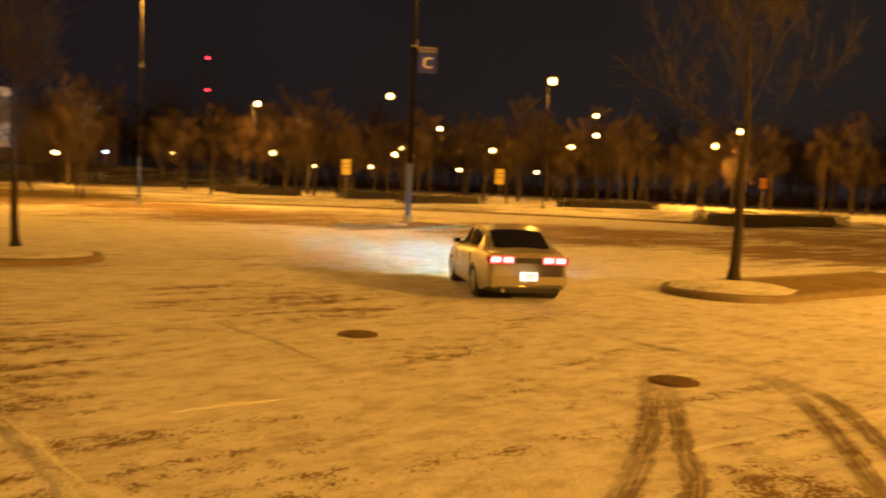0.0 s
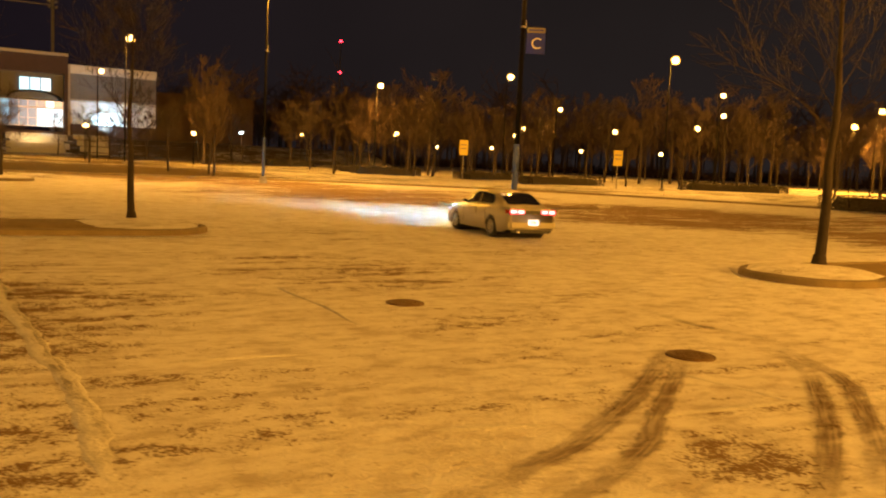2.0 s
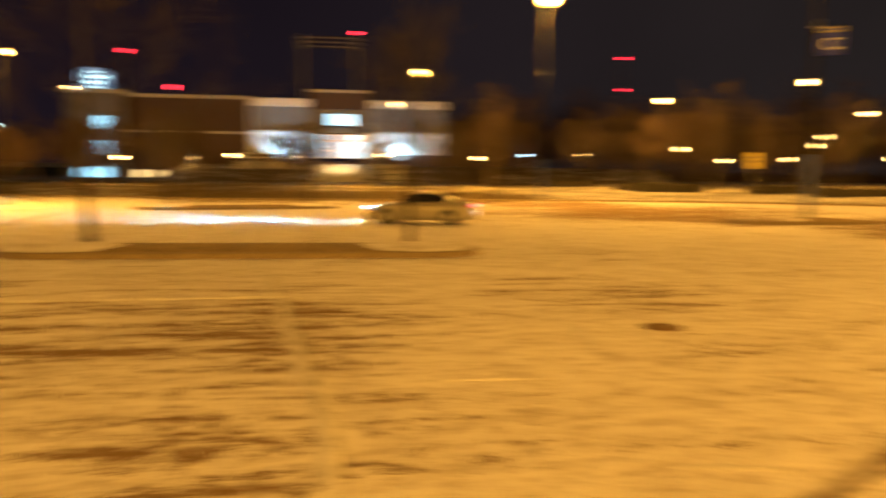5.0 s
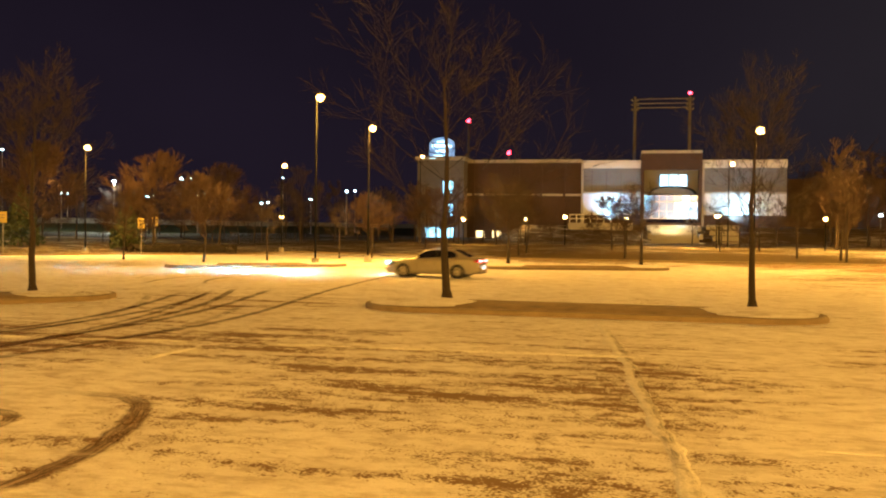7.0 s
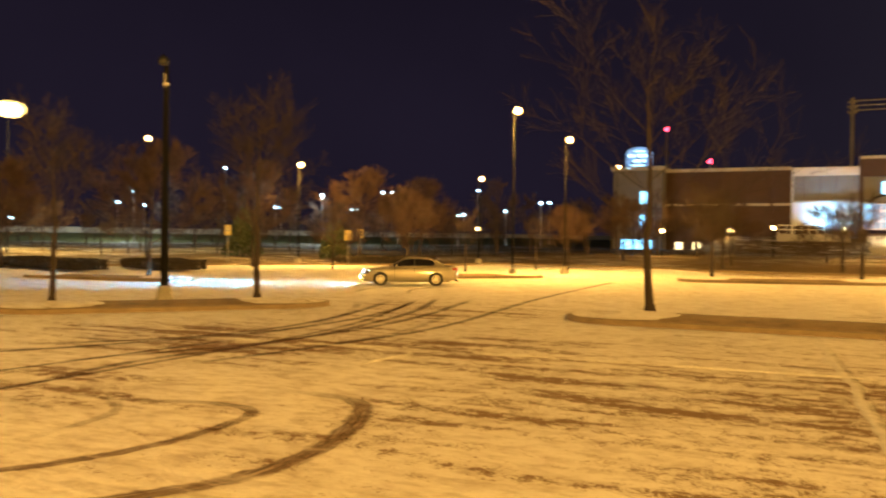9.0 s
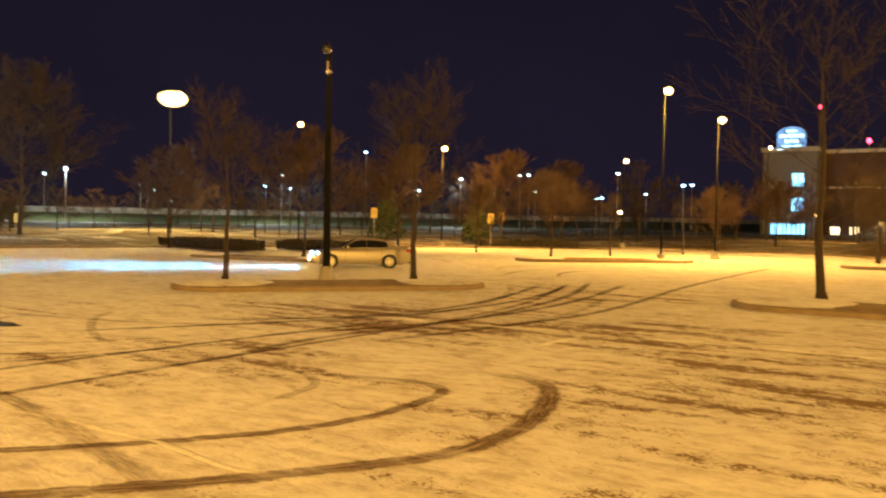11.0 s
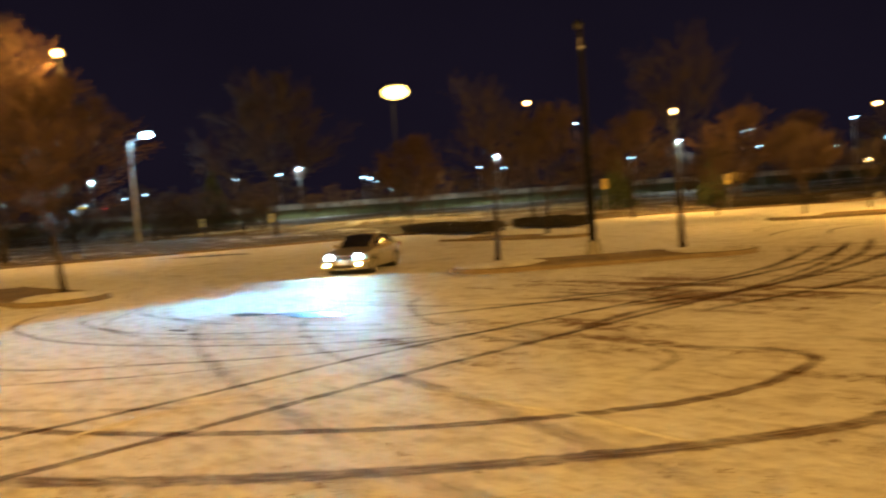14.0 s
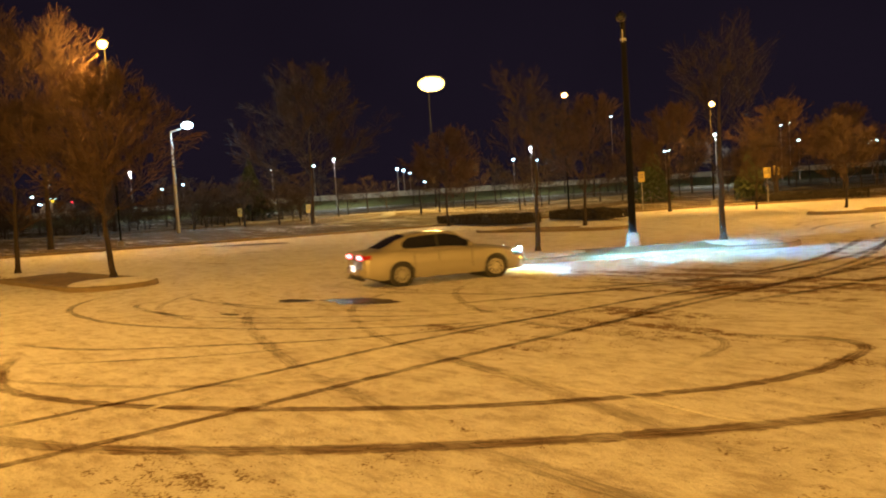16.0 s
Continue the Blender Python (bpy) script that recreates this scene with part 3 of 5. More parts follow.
def snow_ridge(pts, width, height, broken=True, label="raised line of packed snow along the lot"):
    line = spline(pts, 0.15)
    prof = [(-1, 0.0), (-0.72, 0.45), (-0.3, 0.9), (0.1, 1.0), (0.5, 0.7), (0.85, 0.3), (1, 0.0)]
    v, f = [], []
    for i, q in enumerate(line):
        d = (line[min(i + 1, len(line) - 1)] - line[max(i - 1, 0)]).normalized()
        s = Vector((-d.y, d.x, 0))
        wob = max(0.15, 1 + 0.55 * noise.noise((q.x * 1.1, q.y * 1.1, 0)) + 0.35 * noise.noise((q.x * 3.1, q.y * 3.1, 4)))
        side = 0.5 * width * noise.noise((q.x * 0.9, q.y * 0.9, 9)) + 0.12 * width * noise.noise((q.x * 3.5, q.y * 3.5, 2))
        e = min(1.0, 0.05 + i / 9, 0.05 + (len(line) - 1 - i) / 9)
        if broken:
            e *= min(1.0, max(0.0, 3 * noise.noise((q.x * 0.7, q.y * 0.7, 5)) + 0.9))
        wob *= 0.3 + 0.7 * e
        sink = 0.012 * (1 - e)
        for o, z in prof:
            j = 1 + 0.3 * noise.noise((q.x * 5 + o * 3, q.y * 5, 7))
            p = q + s * (o * width / 2 * wob + side + 0.16 * width * noise.noise((q.x * 7, q.y * 7, o * 2)))
            v.append((p.x, p.y, gz(p.x, p.y) + max(z * height * wob * j, 0) - sink - (0.01 if z == 0 else 0)))
    m = len(prof)
    for i in range(len(line) - 1):
        for k in range(m - 1):
            f.append((i * m + k, i * m + k + 1, (i + 1) * m + k + 1, (i + 1) * m + k))
    tagged(mesh_ob("snow_ridge", v, f, RIDGE, smooth=True), label, "snow ridge", "snow ridges", "structure")


snow_ridge([(-12.0, 17.8), (-10.9, 16.5), (-7.2, 12.3), (-4.7, 9.3), (-2.9, 7.2), (-1.9, 6.0), (-0.9, 4.6)], 0.24, 0.013, False)
snow_ridge([(-19.5, 2.4), (-17.2, 4.4), (-15.2, 6.0), (-13.5, 7.6), (-9.6, 10.6), (-6.0, 13.4)], 0.12, 0.025)
snow_ridge([(-7.65, -8.0), (-8.1, -7.4), (-9.3, -6.2), (-10.3, -4.7), (-11.2, -3.0)], 0.10, 0.014)
snow_ridge([(-10.6, -4.4), (-9.1, -2.8), (-7.3, -1.43), (-6.0, -0.67), (-5.1, 0.3)], 0.10, 0.014)
snow_ridge([(-11.6, 4.4), (-12.6, 6.0), (-13.5, 7.6)], 0.14, 0.03)
snow_ridge([(-2.7, 7.8), (-1.0, 8.9), (1.2, 10.3)], 0.10, 0.02)
snow_ridge([(-0.9, 5.2), (-0.3, 5.8), (0.7, 6.6), (2.1, 7.3), (3.8, 8.3), (6.5, 9.9)], 0.13, 0.007)
snow_ridge([(2.3, 10.0), (3.1, 9.3), (4.2, 8.2), (5.4, 7.0)], 0.13, 0.012)
snow_ridge([(-3.0, 13.6), (-1.9, 12.2), (-1.2, 11.2), (-0.7, 10.6)], 0.12, 0.03)


def puddle(x, y, sx, sy, turn):
    v, f = [(0, 0, 0)], []
    for k in range(36):
        w = 2 * math.pi * k / 36
        q = 1 + 0.45 * noise.noise((math.cos(w) * 2 + x, math.sin(w) * 2 + y, 1)) + 0.25 * noise.noise((math.cos(w) * 6, math.sin(w) * 6 + x, 2))
        v.append((sx * q * math.cos(w), sy * q * math.sin(w), 0))
        f.append((0, 1 + k, 1 + (k + 1) % 36))
    ob = mesh_ob("puddle", v, f, WET)
    ob.matrix_basis = pose(x, y, gz(x, y) + 0.016, 0, 0, turn)
    tagged(ob, "dark wet bare patch of asphalt in the snow", "puddle", "wet patches", "structure")


puddle(-18.2, -4.5, 1.1, 0.42, 50)
puddle(-19.3, -6.1, 0.55, 0.25, 55)
puddle(-17.4, -7.4, 0.35, 0.12, 40)
puddle(-52.0, -12.0, 3.0, 1.0, 70)


def manhole(x, y):
    top = empty("manhole_cover", pose(x, y, 0.006), "round rusty cast-iron manhole cover in thin snow", "manhole cover", "manhole covers")
    bm = cyl(0.295, 0.295, 0.02, (0, 0, 0.0), 32)
    part("rim", bm, IRON, top)
    bm = cyl(0.262, 0.255, 0.016, (0, 0, 0.014), 32)
    for i in range(-4, 5):
        for j in range(-4, 5):
            if i * i + j * j < 16:
                box(0.034, 0.034, 0.008, (i * 0.055, j * 0.055, 0.026), bm=bm)
    part("lid", bm, IRON, top)


manhole(-0.6, 12.7)
manhole(3.3, 10.3)


# ---------------------------------------------------------------- trees
def grow(seed, height, clear, spread, limbs, splits, twig, up=0.5, limb=0.22):
    """Trunk and crown of a bare tree: lists of vertices and faces for each."""
    rnd = random.Random(seed)
    tv, tf, cv, cf = [], [], [], []
    r0 = 0.014 * height + 0.02
    p, n = Vector((0, 0, -0.05)), 9
    stem = [p.copy()]
    for i in range(n):
        p = p + Vector((rnd.uniform(-1, 1) * 0.007 * height, rnd.uniform(-1, 1) * 0.007 * height, height * 0.82 / n))
        stem.append(p.copy())
    tube(tv, tf, Vector((0, 0, -0.05)), stem[0] + Vector((0, 0, 0.25)), r0 * 1.5, r0 * 1.05, 9)
    for i in range(n):
        a, b = 1 - i / n, 1 - (i + 1) / n
        tube(tv, tf, stem[i], stem[i + 1], r0 * (0.18 + 0.82 * a), r0 * (0.18 + 0.82 * b), 9)

    def branch(at, d, length, r, level):
        k = 1 if level == len(splits) else 3
        q = at
        nodes = []
        for i in range(k):
            d = (d + Vector((rnd.uniform(-1, 1), rnd.uniform(-1, 1), rnd.uniform(-0.5, 1) * up)) * 0.22).normalized()
            e = q + d * length / k
            tube(cv, cf, q, e, max(r * (1 - 0.25 * i), twig), max(r * (1 - 0.25 * (i + 1)), twig * 0.7), 5 if level == 0 else 3)
            q = e
            nodes.append((e, d))
        if level < len(splits):
            for i in range(splits[level]):
                e, dd = nodes[min(k - 1, int(rnd.random() * k + 0.4))]
                nd = (dd + Vector((rnd.uniform(-1, 1), rnd.uniform(-1, 1), rnd.uniform(-0.6, 0.9))) * 0.85).normalized()
                branch(e, nd, length * rnd.uniform(0.45, 0.72), r * 0.5, level + 1)

    for i in range(limbs):
        t = clear + (1 - clear) * (i + 0.3) / limbs
        h = t * height * 0.82
        j = min(int(h / (height * 0.82 / n)), n - 1)
        at = stem[j].lerp(stem[j + 1], h / (height * 0.82 / n) - j)
        w = i * 2.4 + rnd.uniform(-0.5, 0.5)
        rise = up + 0.9 * max(0, t - 0.5)
        d = Vector((math.cos(w), math.sin(w), rise)).normalized()
        branch(at, d, spread * (1.05 - 0.55 * t) * rnd.uniform(0.8, 1.15), r0 * limb * (1.2 - t) + twig, 0)
    return tv, tf, cv, cf


def bare_tree(seed, height, clear, spread, limbs, splits, twig, label, group, up=0.5, limb=0.22, mat=None):
    tv, tf, cv, cf = grow(seed, height, clear, spread, limbs, splits, twig, up, limb)
    top = empty("bare_tree", pose(0, 0, -200), label, "tree", group)
    mesh_ob("trunk", tv, tf, BARK, top, smooth=True)
    mesh_ob("crown", cv, cf, mat or TWIG, top, "bare branches and fine twigs")
    return top


def plant(proto, x, y, height_scale=1.0, turn=0.0, label="", lift=0.0, wide=None, group=""):
    w = wide or height_scale
    ob = copy_thing(proto, pose(x, y, gz(x, y) + lift, 0, 0, turn) @ Matrix.Diagonal((w, w, height_scale, 1)))
    if label:
        ob["label"] = label
    if group:
        ob["group"] = group
    return ob


YOUNG = bare_tree(3, 7.0, 0.40, 2.2, 17, (5, 6, 6), 0.0042, "bare young street tree standing in a parking island", "island trees", 0.85, 0.13, SHADED_TWIG)
WIDE = bare_tree(8, 8.4, 0.30, 3.4, 13, (5, 5, 6), 0.0045, "tall bare tree with wide forking crown in a parking island", "island trees", 0.55, 0.17, SHADED_TWIG)
FULL = bare_tree(15, 7.0, 0.30, 2.6, 15, (7, 6, 8), 0.011, "bare tree with dense twiggy crown", "lot trees", 0.75)
OLD = bare_tree(21, 13.0, 0.28, 5.0, 16, (7, 7, 9), 0.012, "large old bare tree with dense rounded crown", "lot trees", 0.7)
# same kind of tree as OLD, its dimness painted into the twigs
DIM_OLD = bare_tree(23, 13.0, 0.28, 5.0, 16, (7, 7, 9), 0.012, "large old bare tree, rounded crown coloured darker for dim light", "lot trees", 0.7, 0.2, SHADED_TWIG)
FAR_A = bare_tree(31, 11.0, 0.30, 3.6, 11, (5, 4, 4), 0.022, "bare tree at the edge of the lot", "background trees", 0.8, 0.16, HALF_SHADED_TWIG)
FAR_B = bare_tree(37, 12.0, 0.26, 2.6, 11, (5, 4, 4), 0.022, "slender bare tree at the edge of the lot", "background trees", 1.1, 0.16, HALF_SHADED_TWIG)

ON = 0.2
plant(YOUNG, -10.2, 22.8, 0.93, 20, lift=ON)
plant(WIDE, -17.6, 17.5, 1.0, 75, lift=ON)
plant(YOUNG, 7.9, 20.9, 1.3, 200, lift=ON, wide=1.15)
plant(YOUNG, -26.7, 8.0, 1.0, 130, lift=ON)
plant(YOUNG, -27.4, 1.6, 0.85, 250, lift=ON)
plant(FULL, -29.3, -13.4, 0.98, 0, lift=ON, label="bare tree with dense reddish twigs in a parking island")
plant(FULL, -38.6, -20.4, 1.05, 90, lift=0.05)
plant(OLD, -60.0, -26.6, 1.12, 40, label="tall bare tree lit orange beside a lamp post")
plant(DIM_OLD, -75.2, -9.3, 1.0, 160)
plant(FULL, -60.5, 1.5, 0.95, 10)
plant(FULL, -46.0, 8.0, 0.98, 60, lift=0.15)
plant(FULL, -60.0, 18.0, 1.05, 20)
plant(FULL, -46.0, 23.6, 0.72, 150, lift=0.15)
for x, y, s, w in [(-35.6, 39.5, 0.75, 0), (-30.1, 46.2, 0.7, 80), (-37.6, 54.8, 0.8, 40), (-49.7, 30.2, 0.6, 20), (-50.7, 37.0, 0.55, 120), (-65.4, 51.2, 0.8, 45), (-34.3, 77.0, 0.8, 70), (-37.9, 76.8, 0.8, 15)]:
    plant(YOUNG, x, y, s, w, label="thin bare young tree on the lot")
for x, y, s, w in [(-69.8, 37.1, 1.05, 77), (-66.5, 29.5, 1.1, 11), (-54.7, 22.2, 0.65, 31)]:
    plant(FULL, x, y, s, w)

for x, y, s, w in [(-47.5, 54.3, 0.72, 60), (-46.5, 65.2, 0.72, 200), (-50.0, 39.5, 0.66, 140), (-58.0, 52.0, 0.8, 15)]:
    plant(FULL, x, y, s, w, label="bare twiggy tree on the lot's far islands")
for x, y, s, w in [(-45.3, 51.0, 0.75, 30), (-39.0, 43.0, 0.78, 170), (-38.8, 56.6, 0.7, 100), (-32.5, 49.5, 0.72, 250), (-38.8, 71.1, 0.75, 310), (-28.9, 65.5, 0.8, 40)]:
    plant(YOUNG, x, y, s, w, label="thin bare young tree on the lot")
for x, y, s, w in [(-25.6, 65.7, 0.62, 10), (-24.3, 63.5, 0.6, 99), (-19.1, 80.1, 0.75, 52), (-12.0, 84.0, 0.6, 20), (-1.5, 90.0, 0.6, 200), (9.0, 88.0, 0.62, 80), (14.0, 84.5, 0.5, 130), (27.5, 84.0, 0.6, 300)]:
    plant(FAR_B, x, y, s, w, label="upright bare tree among the hedges")
# the belt of trees beyond the lot, along its far side
belt = random.Random(5)
KEEP = [(-17.6, 93.5), (-3.5, 95.2), (2.1, 95.2), (18.9, 93.5), (11.9, 79.4), (33.3, 89.4)]
for i in range(400):
    w = radians(46 + 190 * (i + belt.random()) / 400)
    d = belt.uniform(84, 165)
    x, y = -5 + d * math.cos(w), 5 + d * math.sin(w)
    u = (x + 81.9) * 0.812 + (y - 105) * 0.584
    nn = -(x + 81.9) * 0.584 + (y - 105) * 0.812
    if (-40 < u < 50 and nn > -14) or radians(111) < w < radians(129.5):
        continue
    if w > radians(140) and belt.random() < (0.45 if w < radians(176) or w > radians(194) else 0.85):
        continue
    if any(math.hypot(x - a, y - c) < 5 for a, c in KEEP):
        continue
    plant(FAR_A if belt.random() < 0.6 else FAR_B, x, y, belt.uniform(0.45, 0.8) if w > radians(120) else belt.uniform(0.6, 1.1), belt.uniform(0, 360))
for i in range(34):
    u, nn = belt.uniform(-30, 75), belt.uniform(-34, -18)
    if -4 < u < 30 and belt.random() < 0.4:
        continue
    plant(FAR_B, -81.9 + u * 0.812 - nn * 0.584, 105 + u * 0.584 + nn * 0.812, belt.uniform(0.35, 0.7), belt.uniform(0, 360))
for i in range(40):
    w = radians(146 + 60 * (i + belt.random()) / 40)
    d = belt.uniform(74, 100)
    s = belt.uniform(0.28, 0.5)
    plant(FAR_A, -5 + d * math.cos(w), 5 + d * math.sin(w), s, belt.uniform(0, 360), wide=s * 1.25, label="low bare shrub in the rough grass", group="shrubs")
for i in range(46):
    w = radians(190 + 22 * (i + belt.random()) / 46)
    d = belt.uniform(84, 104)
    s = belt.uniform(0.3, 0.5)
    plant(FAR_A, -5 + d * math.cos(w), 5 + d * math.sin(w), s, belt.uniform(0, 360), lift=-0.8, wide=s * 1.5, label="dark bushy thicket shrub beyond the grass", group="shrubs")
for ob in (YOUNG, WIDE, FULL, OLD, DIM_OLD, FAR_A, FAR_B):
    for o in (*ob.children, ob):
        bpy.data.objects.remove(o)


def far_woods():
    """The woods behind everything to the north: trunks, forked crowns and undergrowth in one sheet."""
    rnd = random.Random(77)
    v, f = [], []
    for i in range(520):
        w = radians(38 + 76 * (i + rnd.random()) / 520)
        d = rnd.uniform(150, 215)
        x, y = -5 + d * math.cos(w), 5 + d * math.sin(w)
        low = i % 2
        h = rnd.uniform(2.0, 4.5) if low else rnd.uniform(11, 20)
        base = Vector((x, y, gz(x, y) - 0.3))
        if not low:
            tube(v, f, base, base + Vector((0, 0, h * 0.75)), 0.22, 0.08, 5)
        for k in range(26):
            t = rnd.uniform(0.02, 0.4) if low else rnd.uniform(0.28, 0.78)
            a = base + Vector((rnd.uniform(-1, 1), rnd.uniform(-1, 1), 0)) * (2.2 if low else 0.2) + Vector((0, 0, h * t))
            turn = rnd.uniform(0, 2 * math.pi)
            reach = h * (0.5 if low else 0.26) * rnd.uniform(0.6, 1.2)
            b = a + Vector((math.cos(turn), math.sin(turn), rnd.uniform(0.3, 1.3))) * reach * 0.6
            tube(v, f, a, b, 0.09, 0.05, 3)
            for _ in range(3):
                c = b + Vector((rnd.uniform(-1, 1), rnd.uniform(-1, 1), rnd.uniform(-0.2, 1.0))) * reach * 0.6
                tube(v, f, b, c, 0.05, 0.02, 3)
    tagged(mesh_ob("far_woods", v, f, TWIG), "dark bare winter woods far behind the lot", "woods", kind="stuff")


far_woods()


def leafy(name, x, y, sx, sy, sz, turn, mat, label, category, group, count, shape):
    """A hedge or an evergreen: many small leaves over an uneven body."""
    rnd = random.Random(int(abs(x * 7 + y * 13)))
    v, f = [], []
    for i in range(count):
        if shape == "hedge":
            a, b, c = rnd.uniform(-1, 1), rnd.uniform(-1, 1), rnd.uniform(0, 1)
            k = max(abs(a), abs(b), c)
            k = 1 / k if rnd.random() < 0.75 else 1
            p = Vector((a * k * sx / 2, b * k * sy / 2, c * k * sz * (0.86 + 0.2 * noise.noise((x + a * k * sx * 0.4, y, 1)))))
        else:
            t = rnd.random() ** 0.7
            w = rnd.uniform(0, 2 * math.pi)
            rr = (1 - t) * (0.75 + 0.35 * noise.noise((math.cos(w) * 2, math.sin(w) * 2, t * 6 + x))) * math.sqrt(rnd.uniform(0.4, 1))
            p = Vector((math.cos(w) * rr * sx / 2, math.sin(w) * rr * sy / 2, sz * (0.06 + 0.94 * t)))
        e = rnd.uniform(0.06, 0.13) * (1.0 if shape == "hedge" else 1.8)
        d1 = Vector((rnd.uniform(-1, 1), rnd.uniform(-1, 1), rnd.uniform(-1, 1))).normalized() * e
        d2 = d1.orthogonal().normalized() * e * 0.55
        j = len(v)
        for q in (p - d1, p + d2, p + d1, p - d2):
            v.append((q.x, q.y, max(q.z, 0.02)))
        f.append((j, j + 1, j + 2, j + 3))
    top = empty(name, pose(x, y, gz(x, y) + 0.06, 0, 0, turn), label, category, group)
    mesh_ob("foliage", v, f, mat, top)
    if shape == "hedge":
        part("woody_core", box(sx * 0.86, sy * 0.8, sz * 0.78, (0, 0, sz * 0.39), 0.2), LEAF, top, "dark inner stems")
    else:
        part("trunk", cyl(0.16, 0.05, sz * 0.8, (0, 0, sz * 0.4), 8), BARK, top)


for x, y, length, turn in [(-29.3, 99.0, 5.5, 35), (-19.0, 91.5, 5.5, 20), (-15.4, 87.0, 7.0, 20), (-4.8, 87.5, 8.0, 48), (2.4, 82.6, 10.5, 45), (19.3, 87.0, 10.5, 14), (25.9, 62.0, 13.0, 22), (-58.6, 4.0, 10.5, 25), (-56.1, 10.8, 6, 27), (-62.0, 30.0, 8, 60)]:
    leafy("hedge", x, y, length, 2.0, 0.75 if x < -50 else 1.15, turn, LEAF, "low clipped evergreen hedge, dark at night", "hedge", "hedges", 2600, "hedge")
for x, y, w, h in [(-72.0, 20.8, 4.5, 5.6), (-100.0, -18.0, 7.0, 7.5), (-66.0, 27.0, 4.0, 4.5)]:
    leafy("evergreen_tree", x, y, w, w, h, 0, NEEDLE, "dark evergreen tree beyond the lot", "tree", "evergreen trees", 3500, "cone")


# ---------------------------------------------------------------- lamp posts
def lamp_post(x, y, height, lens=LENS, head=0.42, turn=0.0, thick=0.09, label="tall dark parking-lot lamp post with glowing sodium head", collar=True, lift=0.0, at=0.64, sleeve=False, flat=0.9, reach=0.38):
    top = empty("lamp_post", pose(x, y, gz(x, y) + lift, 0, 0, turn), label, "lamp post", "lamp posts")
    bm = cyl(0.32, 0.24, 0.24, (0, 0, 0.10), 20)
    cyl(0.24, 0.22, 0.3, (0, 0, 0.35), 20, bm=bm)
    part("pole_base", bm, BASE, top, "round concrete footing")
    bm = cyl(thick, thick * 0.62, height - 0.5, (0, 0, 0.5 + (height - 0.5) / 2 - 0.02), 14)
    box(0.34, 0.34, 0.03, (0, 0, 0.48), 0.008, bm=bm)
    part("pole", bm, POLE, top, smooth=False)
    if sleeve:
        part("painted_sleeve", cyl(thick * 1.12, thick * 1.06, 2.6, (0, 0, 1.9), 14), SLEEVE, top, "blue painted lower pole")
    if collar:
        bm = cyl(thick * 0.8, thick * 0.78, 0.08, (0, 0, height * at), 14)
        cyl(0.02, 0.02, 0.45, (thick + 0.06, 0, height * at + 0.1), 8, bm=bm)
        box(0.1, 0.02, 0.03, (thick * 0.7 + 0.03, 0, height * at), bm=bm)
        part("bracket", bm, GALV, top, "pale metal banner bracket")
    bm = cyl(0.05, 0.05, reach + 0.12, (reach / 2 - 0.01, 0, height - 0.06), 10, "X")
    part("arm", bm, POLE, top)
    bm = box(head * 0.9, head * 0.7, 0.10, (reach, 0, height - 0.1 + head * flat * 0.9), 0.04)
    part("head", bm, POLE, top)
    lit = lens != DARKGLASS
    # shell round the bulb, added as the orange glare halo
    halo_shell = part("lens", ball(head * 0.95, (reach, 0, height - 0.1), flat, 16), lens, top, "half-clear shell glowing as the lamp's glare halo" if lit else "dark unlit lens", smooth=True)
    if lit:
        part("bulb", ball(head * 0.66, (reach, 0, height - 0.1), flat, 14), BULB, halo_shell, "white-hot bulb", smooth=True)
    return top


lamp_post(-27.7, 5.1, 8.1, lens=DARKGLASS, head=0.2, lift=0.15, turn=-25, thick=0.14, label="dark unlit lamp post with pale bracket in a parking island", at=0.9)
lamp_post(-0.4, 46.0, 14.6, lift=0.15, turn=-45, thick=0.15, label="tall dark lamp post carrying a blue lot sign", sleeve=True)
# three posts out of view, continuing the pole grid, added as foreground light
lamp_post(18.0, 19.0, 11.8, turn=200)
lamp_post(-10.4, -22.4, 11.8, turn=45)
lamp_post(34.8, -8.6, 11.8, turn=180)
lamp_post(-18.6, 58.4, 14.4, turn=-40, head=0.6, thick=0.10, sleeve=True)
for x, y, z, h, lens in [(-41.5, 28.9, 10.3, 0.40, LENS), (-44.2, 35.0, 9.2, 0.36, LENS), (-60.1, 38.0, 7.6, 0.34, LENS), (-63.3, 22.9, 8.2, 0.36, LENS_Y), (-60.5, 10.6, 9.2, 0.34, LENS),
                         (-57.5, -21.2, 13.9, 0.5, LENS), (-37.0, 74.7, 12.0, 0.62, LENS_Y), (-43.9, 82.3, 9.7, 0.45, LENS_Y), (-80.9, 71.4, 11.8, 0.36, LENS),
                         (-17.6, 93.5, 10.3, 0.5, LENS_Y), (-3.5, 95.2, 11.9, 0.58, LENS_Y), (2.1, 95.2, 8.6, 0.4, LENS_Y), (18.9, 93.5, 10.6, 0.45, LENS_Y), (20.2, 99.4, 8.9, 0.45, LENS_Y),
                         (33.3, 89.4, 9.3, 0.5, LENS_Y), (53.4, 75.6, 14.1, 0.6, LENS_Y), (11.9, 79.4, 12.3, 0.58, LENS)]:
    lamp_post(x - 0.38, y, z - gz(x, y) + 0.1, lens, h * 0.74, thick=0.07, collar=False)


# head widened to the size of the lamp's glare
lamp_post(-98.4, 3.5, 15.0 - gz(-98.4, 3.5), LENS_Y, 1.6, thick=0.06, reach=4.4, collar=False, label="very bright yellowish flat-headed flood lamp beyond the lot", flat=0.55)


